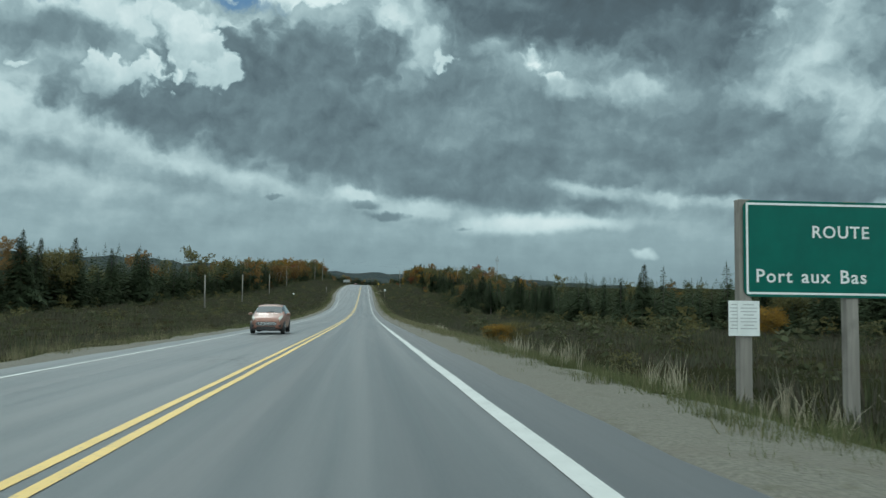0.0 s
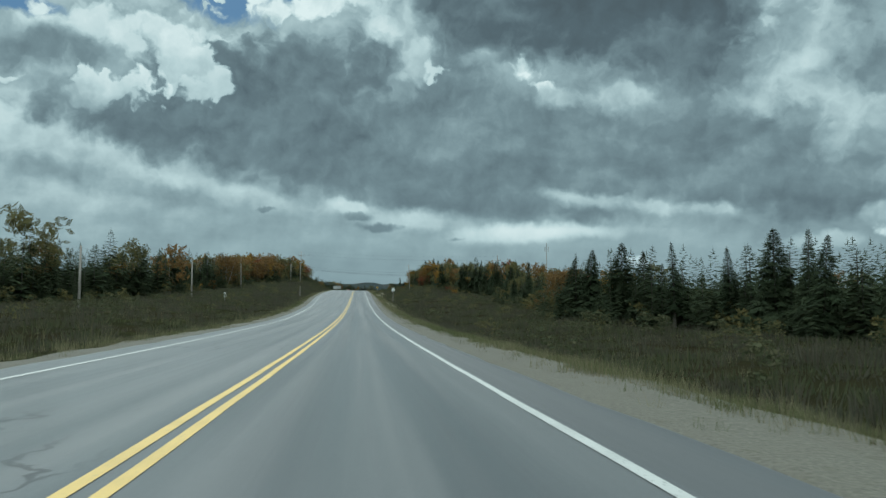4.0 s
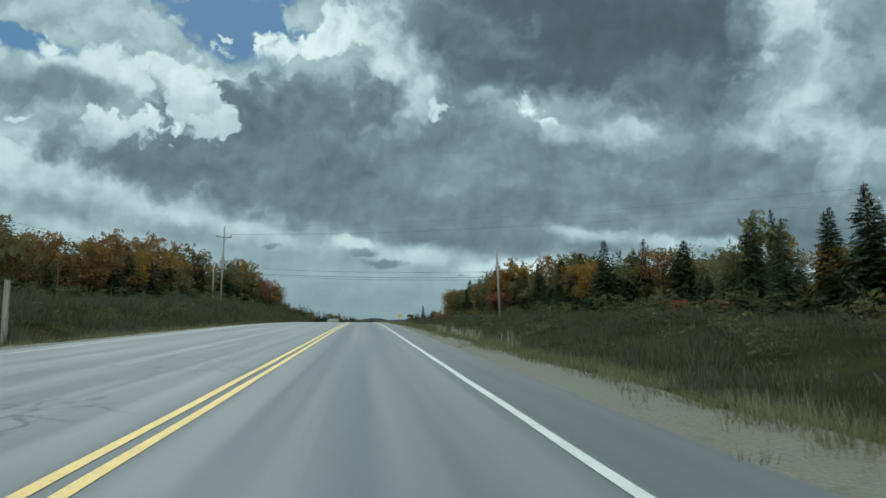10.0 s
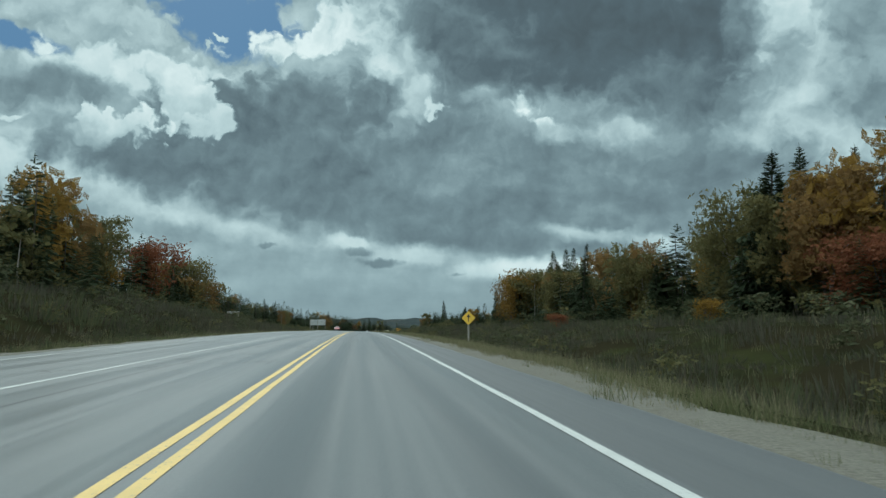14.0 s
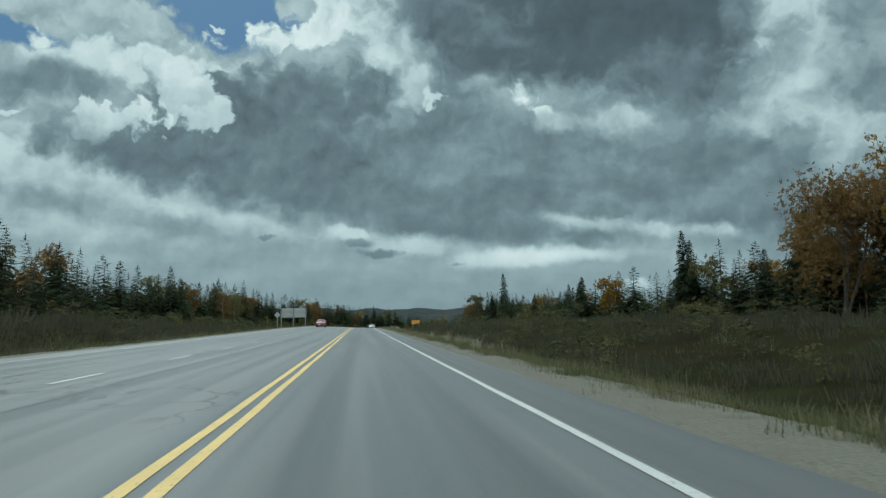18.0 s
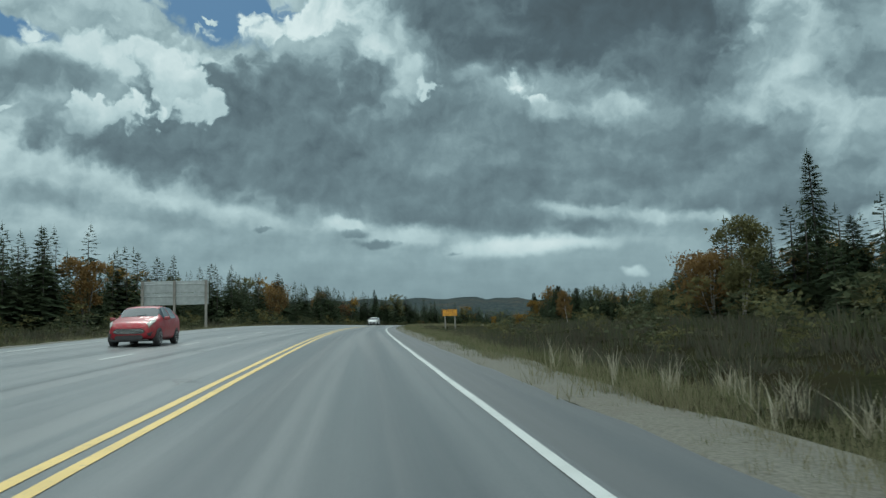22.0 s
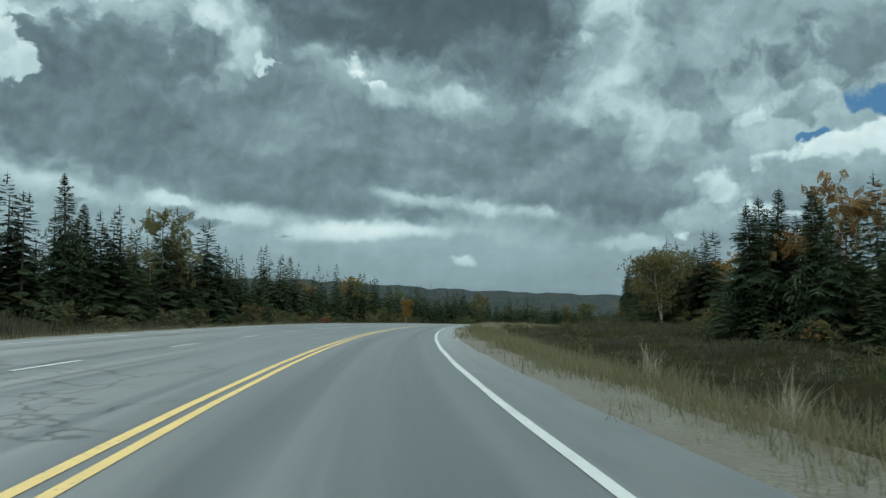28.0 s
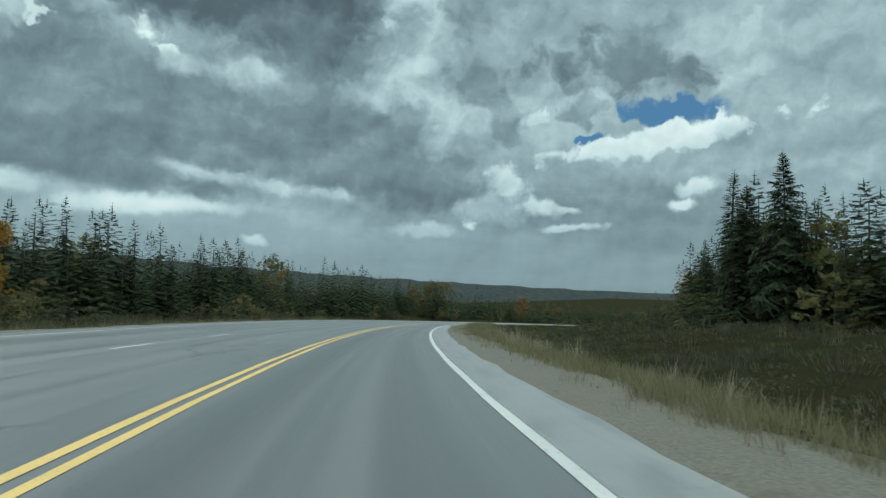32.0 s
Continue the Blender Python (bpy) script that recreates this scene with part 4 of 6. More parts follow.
def broadleaf_geo(seed, h=8.0, r=2.2, clusters=16, leaves=46, size=0.20, stems=1, crown_from=0.32):
    """A birch or maple: forked stems, limbs and many separate leaf sprays in loose clumps."""
    q = np.random.default_rng(seed)
    wood, crown = Geo(), Geo()
    tips = []
    for st in range(stems):
        lean = q.normal(0, 0.10 + 0.08 * (stems > 1), 2)
        spine = [np.array([lean[0] * z + 0.15 * math.sin(z * 0.9 + seed), lean[1] * z, z]) for z in np.linspace(-0.4, h * 0.86, 7)]
        rad = 0.013 * h
        wood.tube([tuple(p) for p in spine], [rad * (1 - 0.85 * i / 6) + 0.01 for i in range(7)], 6)
        for k in range(max(4, clusters // stems - 1)):
            f = crown_from + (0.95 - crown_from) * (k + q.random()) / max(4, clusters // stems - 1)
            i = min(int(f * 6), 5)
            b = spine[i] + (spine[i + 1] - spine[i]) * (f * 6 - i)
            a = q.uniform(0, 6.28)
            g = (f - crown_from) / (1 - crown_from)
            ln = r * (0.35 + 0.85 * math.sin(math.pi * min(max(0.12 + 0.80 * g, 0), 1))) * q.uniform(0.55, 1.0)
            e = b + np.array([math.cos(a) * ln, math.sin(a) * ln, ln * q.uniform(0.25, 0.7)])
            m = (b + e) / 2 + np.array([0, 0, -0.06 * ln])
            wood.tube([tuple(b), tuple(m), tuple(e)], [rad * 0.36, rad * 0.22, 0.008], 4, cap=False)
            tips.append((e, m, ln))
        tips.append((spine[-1], spine[-2], r * 0.5))
    for e, m, ln in tips:
        spread = 0.30 * r * q.uniform(0.7, 1.25)
        for _ in range(int(leaves * q.uniform(0.5, 1.3))):
            base = e + (m - e) * max(0, q.normal(0.12, 0.28))
            p = base + np.clip(q.normal(0, 1, 3), -1.7, 1.7) * np.array([spread, spread, spread * 0.62])
            if p[2] < h * 0.12:
                continue
            u = q.normal(0, 1, 3)
            u /= np.linalg.norm(u)
            w = np.cross(u, q.normal(0, 1, 3))
            w /= np.linalg.norm(w) + 1e-6
            sz = size * q.uniform(0.6, 1.5)
            crown.add([p - u * sz, p + w * sz * 0.55, p + u * sz, p - w * sz * 0.6], [(0, 1, 2), (0, 2, 3)])
    return wood, crown


def tile(template, places, rows_per=None):
    """Many copies of one Geo joined: places are rows x, y, z, turn, scale across, scale up."""
    v = np.array(template.v, float)
    f = template.f
    quads = [x for x in f if len(x) == 4]
    tris = [x for x in f if len(x) == 3]
    poly = [x for x in f if len(x) > 4]
    P = np.asarray(places, float)
    c, s = np.cos(P[:, 3]), np.sin(P[:, 3])
    X = (v[None, :, 0] * c[:, None] - v[None, :, 1] * s[:, None]) * P[:, 4:5] + P[:, 0:1]
    Y = (v[None, :, 0] * s[:, None] + v[None, :, 1] * c[:, None]) * P[:, 4:5] + P[:, 1:2]
    Z = v[None, :, 2] * P[:, 5:6] + P[:, 2:3]
    co = np.stack([X, Y, Z], -1).reshape(-1, 3)
    off = (np.arange(len(P)) * len(v))[:, None, None]
    out = []
    for grp in (tris, quads):
        if grp:
            g = np.array(grp)[None] + off
            out.append(g.reshape(-1, g.shape[-1]))
    return co, out


def joined(name, batches, mat, label, category):
    """One object of uncountable growth from several (template, places) batches."""
    cos, tris, quads, base = [], [], [], 0
    for template, places in batches:
        if len(places) == 0:
            continue
        co, groups = tile(template, places)
        for g in groups:
            (tris if g.shape[1] == 3 else quads).append(g + base)
        cos.append(co)
        base += len(co)
    if not cos:
        return None
    co = np.concatenate(cos)
    tr = np.concatenate(tris) if tris else np.zeros((0, 3), int)
    qu = np.concatenate(quads) if quads else np.zeros((0, 4), int)
    me = bpy.data.meshes.new(name)
    me.vertices.add(len(co))
    me.vertices.foreach_set("co", co.reshape(-1))
    nl = tr.size + qu.size
    me.loops.add(nl)
    me.loops.foreach_set("vertex_index", np.concatenate([tr.reshape(-1), qu.reshape(-1)]).astype(np.int32))
    me.polygons.add(len(tr) + len(qu))
    starts = np.concatenate([np.arange(len(tr)) * 3, tr.size + np.arange(len(qu)) * 4])
    me.polygons.foreach_set("loop_start", starts.astype(np.int32))
    me.materials.append(mat)
    me.update(calc_edges=True)
    me.validate()
    return tagged(new(name, me), label, category, kind="stuff")


SPRUCE = []
for seed, (r, n) in enumerate(((2.1, 330), (2.5, 360), (1.7, 300), (2.9, 370), (2.2, 280), (1.5, 270), (2.4, 320))):
    t, c = spruce_geo(100 + seed, 10, r, n, 5, ragged=0.25 + 0.09 * (seed % 3), bare=0.03 + 0.05 * (seed % 3))
    SPRUCE.append((t.mesh("spruce_trunk", M_BARK), c.mesh("spruce_crown", M_NEEDLE)))
LEAFY = []
for seed, (h, r, cl, st) in enumerate(((8, 1.9, 17, 1), (8, 2.4, 20, 2), (8, 1.5, 14, 2), (8, 2.8, 24, 3))):
    LEAFY.append(broadleaf_geo(40 + seed, h, r, cl, 190, 0.18, st))
LEAFY_MESH = {}


def leafy_mesh(i, mat, bark):
    key = (i, mat.name, bark.name)
    if key not in LEAFY_MESH:
        LEAFY_MESH[key] = (LEAFY[i][0].mesh("tree_trunk", bark), LEAFY[i][1].mesh("tree_crown", mat))
    return LEAFY_MESH[key]


def plant(name, label, category, meshes, place, turn, wide, tall, group):
    ob = thing(name, label, category, Matrix.Translation(place) @ Matrix.Rotation(turn, 4, "Z") @ Matrix.Diagonal((wide, wide, tall, 1)), group)
    part("trunk", meshes[0], None, ob)
    part("crown", meshes[1], None, ob)
    return ob


# where the woods begin on either side, and how tall they are
EDGE_R_S = (-60, 60, 150, 190, 230, 300, 380, 450, 520, 560, 600, 640, 670, 700, 740, 790, 830, 870, 930, 1000, 1100, 1500)
EDGE_R_X = (46, 42, 36, 32, 31, 32, 31, 29, 33, 35, 31, 28, 27, 40, 44, 29, 26, 28, 26, 30, 60, 80)
TALL_R_S = (-60, 100, 132, 165, 222, 238, 255, 272, 300, 330, 354, 375, 400, 425, 445, 460, 503, 530, 549, 563, 582, 605, 632, 660, 716, 735, 784, 833, 856, 912, 979, 1100, 1500)
TALL_R_K = (.72, .72, .68, .80, .84, .48, .50, .56, .82, .78, .68, .80, .98, 1.02, 1.02, .92, .98, 1.10, 1.06, .88, .76, .55, .52, .64, .74, .70, .74, .90, 1.0, .98, 1.02, .95, .8)
EDGE_L_S = (-60, 100, 200, 280, 340, 400, 460, 520, 580, 640, 700, 760, 830, 1000, 1100, 1500)
EDGE_L_X = (60, 52, 46, 40, 35, 27, 25, 25, 27, 26, 26, 22, 20, 19, 21, 30)
TALL_L_S = (-60, 150, 198, 238, 324, 400, 446, 470, 495, 547, 585, 606, 654, 704, 724, 751, 800, 839, 915, 950, 981, 1100, 1500)
TALL_L_K = (1.15, 1.15, 1.14, 1.1, .95, .90, .98, 1.1, 1.05, .92, .92, .84, .86, 1.05, .92, .92, .96, .94, .92, .90, .90, .9, .8)


def wood_edge(s, sign):
    wob = 2.2 * np.sin(s * 0.11 + sign) + 1.5 * np.sin(s * 0.043 + 2 * sign) + 1.0 * np.sin(s * 0.29)
    return (np.interp(s, EDGE_R_S, EDGE_R_X) if sign > 0 else np.interp(s, EDGE_L_S, EDGE_L_X)) + wob


def wood_tall(s, sign):
    return np.interp(s, TALL_R_S, TALL_R_K) if sign > 0 else np.interp(s, TALL_L_S, TALL_L_K)


# share of broadleaved trees along the way
LEAF_S = (-60, 100, 200, 280, 360, 400, 430, 480, 540, 600, 700, 800, 900, 1500)
LEAF_R = (.0, .0, .03, .09, .20, .40, .48, .40, .20, .08, .12, .05, .05, .10)
LEAF_L = (.02, .03, .04, .05, .14, .48, .58, .40, .16, .07, .06, .035, .035, .06)

far_spruce = [spruce_geo(200 + k, 10, r, n, twigs=0, trunk_sides=3, ragged=0.25)[1] for k, (r, n) in enumerate(((2.4, 62), (2.9, 62), (1.9, 56)))]
far_leafy = [broadleaf_geo(60 + k, 8, r, 15, 27, 0.40, 1, 0.15)[1] for k, r in enumerate((2.1, 2.6))]
mid_spruce = [spruce_geo(220 + k, 10, r, n, twigs=1, trunk_sides=3, ragged=0.28)[1] for k, (r, n) in enumerate(((2.6, 88), (3.3, 92), (2.2, 80), (2.4, 70)))]
far_trunk = Geo().tube([(0, 0, -0.5), (0, 0, 8.5)], [0.13, 0.03], 4, cap=False)
pale_trunk = Geo().tube([(0, 0, -0.5), (0.1, 0.05, 3), (0, 0, 6.0)], [0.085, 0.06, 0.02], 4, cap=False)

spruce_things, leafy_things = 0, 0
far_s, mid_s, far_l, far_tr, pale_tr = [[] for _ in far_spruce], [[] for _ in mid_spruce], {}, [], []
LEAF_KINDS = ((M_GOLD, "gold", "gold_leaves"), (M_RUST, "rust brown", "rust"), (M_OLIVE, "olive and brown", "olive"), (M_RED, "red", "red"))


def leaf_kind(q, s, sign):
    w = np.array([0.16, 0.30, 0.52, 0.02])
    if sign < 0 and 330 < s < 520:
        w = np.array([0.22, 0.33, 0.44, 0.01])
    elif sign > 0 and 330 < s < 480:
        w = np.array([0.08, 0.22, 0.68, 0.02])
    return int(q.choice(4, p=w))


for sign in (1, -1):
    q = np.random.default_rng(11 + sign)
    # front rank: trees of their own, then ranks behind that join into one wood
    s = -40.0
    while s < 1180:
        s += q.uniform(2.6, 5.4) * (1.0 if 20 < s < 1000 else 1.6)
        off = wood_edge(s, sign) + q.uniform(0, 4.5)
        tall = wood_tall(s, sign)
        p = ground_pt(s, sign * off, -0.1)
        if q.random() < np.interp(s, LEAF_S, LEAF_R if sign > 0 else LEAF_L):
            if leafy_things > 200:
                continue
            leafy_things += 1
            k = leaf_kind(q, s, sign)
            i = int(q.integers(0, 4))
            bark = M_BIRCH if q.random() < 0.6 else M_BARK
            sc = tall * q.uniform(0.85, 1.3)
            plant("birch_tree" if bark is M_BIRCH else "maple_tree",
                  f"{'pale-barked birch' if bark is M_BIRCH else 'dark-barked maple'} with {LEAF_KINDS[k][1]} autumn leaves at the wood's edge", "tree",
                  leafy_mesh(i, LEAF_KINDS[k][0], bark), p, q.uniform(0, 6.28), sc, sc * q.uniform(0.95, 1.15), "trees along the road")
        else:
            if spruce_things > 298:
                continue
            spruce_things += 1
            sc = tall * q.choice([q.uniform(0.45, 0.75), q.uniform(0.75, 1.05), q.uniform(0.9, 1.22)])
            plant("spruce_tree", "dark green spruce with ragged drooping boughs at the wood's edge", "tree", SPRUCE[int(q.integers(0, len(SPRUCE)))], p,
                  q.uniform(0, 6.28), sc * q.uniform(1.0, 1.4), sc, "trees along the road")
    # the wood behind
    for s in np.arange(-60, 1500, 1.0):
        n = q.poisson(3.4 if s < 330 else 3.4 if sign < 0 and s > 600 and s < 1150 else 2.5 if s < 1150 else 1.3)
        for _ in range(n):
            depth = 2.0 + (100.0 if s < 330 else 42.0) * q.random() ** 1.6
            ss = s + q.random()
            off = wood_edge(ss, sign) + depth
            tall = wood_tall(ss, sign) * q.uniform(0.55, 1.12) * (1.0 + 0.05 * min(depth, 20) / 20)
            if q.random() < 0.035:
                tall *= 1.2
            x, y, z = ground_pt(ss, sign * off, -0.1)
            near = depth < 8 and 0 < ss < 1000
            if q.random() < 0.72 * np.interp(ss, LEAF_S, LEAF_R if sign > 0 else LEAF_L):
                k = leaf_kind(q, ss, sign)
                far_l.setdefault((k, int(q.integers(0, 2))), []).append((x, y, z, q.uniform(0, 6.28), tall * 1.15, tall * 1.3))
                if near:
                    pale_tr.append((x, y, z, q.uniform(0, 6.28), 1, tall))
            elif near:
                mid_s[int(q.integers(0, len(mid_s)))].append((x, y, z, q.uniform(0, 6.28), tall * q.uniform(1.0, 1.4), tall))
                far_tr.append((x, y, z, 0, 1, tall))
            else:
                far_s[int(q.integers(0, len(far_s)))].append((x, y, z, q.uniform(0, 6.28), tall * q.uniform(0.9, 1.25), tall))
joined("spruce_wood", [*zip(mid_spruce, mid_s), *zip(far_spruce, far_s)], M_NEEDLE, "dense dark spruce wood behind the roadside trees", "forest")
for k, (mat, word, nm) in enumerate(LEAF_KINDS):
    joined("autumn_wood", [(far_leafy[i], far_l.get((k, i), [])) for i in (0, 1)], mat, f"broadleaved trees with {word} autumn leaves among spruces", "forest")
joined("wood_trunks", [(far_trunk, far_tr)], M_BARK, "dark spruce trunks inside the wood", "forest")
joined("birch_trunks", [(pale_trunk, pale_tr)], M_BIRCH, "pale birch trunks inside the wood", "forest")


# young spruces and bushes that close the foot of the wood
young, thicket = [[], []], {}
sapling = [spruce_geo(240 + k, 10, 2.0 + 0.4 * k, 62, twigs=0, trunk_sides=3, ragged=0.2)[1] for k in range(2)]
bush_geo = broadleaf_geo(66, 8, 2.3, 7, 9, 0.62, 1, 0.1)[1]
q = np.random.default_rng(77)
for sign in (1, -1):
    for s in np.arange(-50, 1200, 0.8):
        off = wood_edge(s, sign) + q.uniform(-2.5, 4.0)
        x, y, z = ground_pt(s + q.random(), sign * off, -0.1)
        if q.random() < 0.80:
            k = q.uniform(0.16, 0.50)
            young[int(q.integers(0, 2))].append((x, y, z, q.uniform(0, 6.28), k * 1.5, k))
        else:
            k = q.uniform(0.2, 0.45)
            thicket.setdefault(2 if q.random() < 0.85 else leaf_kind(q, s, sign), []).append((x, y, z - 0.4, q.uniform(0, 6.28), k * 1.3, k))
    # a closed rank of half-grown spruces just inside the edge
    for s in np.arange(0, 1100, 0.9):
        if q.random() < np.interp(s, LEAF_S, LEAF_R if sign > 0 else LEAF_L):
            continue
        off = wood_edge(s, sign) + q.uniform(0.5, 7.0)
        x, y, z = ground_pt(s + q.random(), sign * off, -0.1)
        k = wood_tall(s, sign) * q.uniform(0.48, 0.86)
        young[int(q.integers(0, 2))].append((x, y, z, q.uniform(0, 6.28), k * 1.25, k))
joined("young_spruces", list(zip(sapling, young)), M_NEEDLE, "young spruces crowding the foot of the wood", "forest")
for k, places in thicket.items():
    joined("thicket", [(bush_geo, places)], LEAF_KINDS[k][0], f"low thicket with {LEAF_KINDS[k][1]} leaves at the wood's foot", "shrub")


# single trees and bushes that stand out
def lone(s, x, i, kind, bark, tall, wide, group="trees along the road"):
    mat, word, _ = LEAF_KINDS[kind]
    name = "birch_tree" if bark is M_BIRCH else "maple_tree"
    plant(name, f"large {'pale-barked birch' if bark is M_BIRCH else 'maple'} with {word} autumn leaves before dark spruces", "tree",
          leafy_mesh(i, mat, bark), ground_pt(s, x, -0.1), s * 1.3, wide, tall, group)


lone(389, 34, 3, 0, M_BARK, 1.0, 1.05)
lone(396, 38, 1, 2, M_BARK, 1.1, 1.1)
lone(430, 29, 3, 3, M_BARK, .62, .95)
lone(436, 30, 2, 1, M_BIRCH, 1.35, 1.0)
lone(551, 33, 3, 1, M_BARK, 1.25, 1.1)
lone(537, 32, 3, 0, M_BARK, 1.35, 1.35)
lone(533, 34, 1, 2, M_BIRCH, 1.4, 1.3)
lone(541, 34, 1, 0, M_BARK, 1.4, 1.3)
lone(324, 31, 3, 0, M_BARK, 0.58, 0.7)
lone(372, 30, 1, 0, M_BARK, 0.85, 0.8)
lone(737, 30, 2, 1, M_BIRCH, 0.8, 0.6)
lone(811, 27, 2, 0, M_BIRCH, 0.86, 0.9)
lone(788, 24, 3, 0, M_BARK, 0.36, 0.5)
lone(894, 27, 1, 0, M_BARK, 0.42, 0.5)
lone(934, -18.5, 2, 0, M_BIRCH, .72, .55)
lone(808, -28, 0, 1, M_BIRCH, 1.2, 0.9)
lone(822, -27, 1, 3, M_BARK, 0.75, 0.8)
lone(905, 34, 3, 1, M_BARK, 1.1, 1.1)
lone(876, 26, 3, 2, M_BIRCH, 1.1, 1.0)
lone(660, -23.5, 2, 2, M_BIRCH, 0.85, 0.6)
lone(667, -24.5, 1, 2, M_BIRCH, 0.95, 0.6)
lone(652, -24.0, 0, 1, M_BIRCH, 0.9, 0.6)
lone(225, 33, 3, 1, M_BARK, 0.9, 0.9)
lone(58, 34, 1, 0, M_BARK, 0.35, 0.5)
lone(72, 44, 3, 2, M_BARK, 0.55, 0.6)
lone(46, 10.4, 3, 0, M_BARK, 0.20, 0.27)
lone(47.2, 11.6, 1, 2, M_BARK, 0.24, 0.34)
lone(45.4, 9.9, 2, 2, M_BARK, 0.17, 0.30)
for s, x, k, i in ((527, 37, 1.4, 1), (530.5, 40, 1.48, 4), (524, 39, 1.42, 0), (549, 39, 1.2, 2), (339, 33, .85, 3), (256, 34, .85, 4), (582, 36, .98, 1), (585, 38, .9, 0), (445, 34, 1.35, 4), (441, 36, 1.25, 0), (449, 35, 1.2, 2), (662, 31, 1.1, 4), (838, -23, 1.12, 4), (843, -25, .95, 3)):
    plant("spruce_tree", "tall dark green spruce standing above the wood's edge", "tree", SPRUCE[i], ground_pt(s, x, -0.1), s, k * 0.95, k, "trees along the road")
for s, x, k in ((887, -20, 0.22), (880, -15, 0.2), (913, -17, 0.2), (343, 29, 0.24), (338, 30, 0.26), (312, 27, 0.22), (440, 24, 0.24), (470, 22, 0.24)):
    kind = 3 if s not in (312, 440) else 0
    plant("maple_bush", f"low {LEAF_KINDS[kind][1]}-leaved maple bush at the foot of the trees", "bush", leafy_mesh(3, LEAF_KINDS[kind][0], M_BARK),
          ground_pt(s, x, -0.35), s, k * 1.2, k, "autumn bushes")


# shrubs, grass and plumes on the verges
def tuft_geo(seed, blades, h, spread, w, arch=0.3, fine=True):
    q = np.random.default_rng(seed)
    g = Geo()
    for _ in range(blades):
        a, r0 = q.uniform(0, 6.28), spread * q.random() ** 0.5
        x, y = r0 * math.cos(a), r0 * math.sin(a)
        b = q.uniform(0, 6.28)
        hh = h * q.uniform(0.55, 1.15)
        lx, ly = math.cos(b) * arch * hh * q.random(), math.sin(b) * arch * hh * q.random()
        c, s = math.cos(b + 1.57) * w, math.sin(b + 1.57) * w
        if not fine:
            g.add([(x - c, y - s, -0.05), (x + c, y + s, -0.05), (x + lx, y + ly, hh)], [(0, 1, 2)])
            continue
        g.add([(x - c, y - s, -0.05), (x + c, y + s, -0.05), (x + lx * 0.45 + c * 0.7, y + ly * 0.45 + s * 0.7, hh * 0.62), (x + lx * 0.45 - c * 0.7, y + ly * 0.45 - s * 0.7, hh * 0.62), (x + lx, y + ly, hh)],
              [(0, 1, 2, 3), (3, 2, 4)])
    return g


def shrub_geo(seed, n, r, h, size):
    """A low bush: upright sprays leaning outwards."""
    q = np.random.default_rng(seed)
    g = Geo()
    for _ in range(n):
        a, rr = q.uniform(0, 6.28), r * q.random() ** 0.5
        lean = 0.5 * rr / r
        c = np.array([rr * math.cos(a), rr * math.sin(a), -0.05])
        up = np.array([math.cos(a) * lean, math.sin(a) * lean, 1.0]) * h * q.uniform(0.6, 1.1) * (1 - 0.45 * (rr / r) ** 2)
        b = q.uniform(0, 6.28)
        w = np.array([math.cos(b), math.sin(b), 0]) * size * q.uniform(0.7, 1.3)
        g.add([c - w, c + w * 0.6 + up * 0.35, c + up], [(0, 1, 2)])
    return g


shrubs = [shrub_geo(300 + k, 26, r, h, 0.045) for k, (r, h) in enumerate(((0.8, 0.62), (1.1, 0.75), (0.7, 0.95)))]
lows = [tuft_geo(320 + k, 13, 0.40, 0.30, 0.008, 1.1, False) for k in range(3)]
greens = [tuft_geo(330 + k, 14, 0.33, 0.30, 0.009, 1.1, False) for k in range(3)]
plumes = [tuft_geo(340 + k, 14, 1.0, 0.16, 0.009, 0.75) for k in range(3)]

q = np.random.default_rng(23)


def rooted(s, x, wide, tall):
    """Rows for joined(): plants on the ground at stations s and metres x across, turned at random."""
    px, py = at(s, x)
    return np.stack([px, py, ground_z(s, x), q.uniform(0, 6.28, len(s)), wide, tall], 1)


def dealt(rows):
    """Rows dealt out to three shapes."""
    k = q.integers(0, 3, len(rows))
    return [rows[k == i] for i in range(3)]


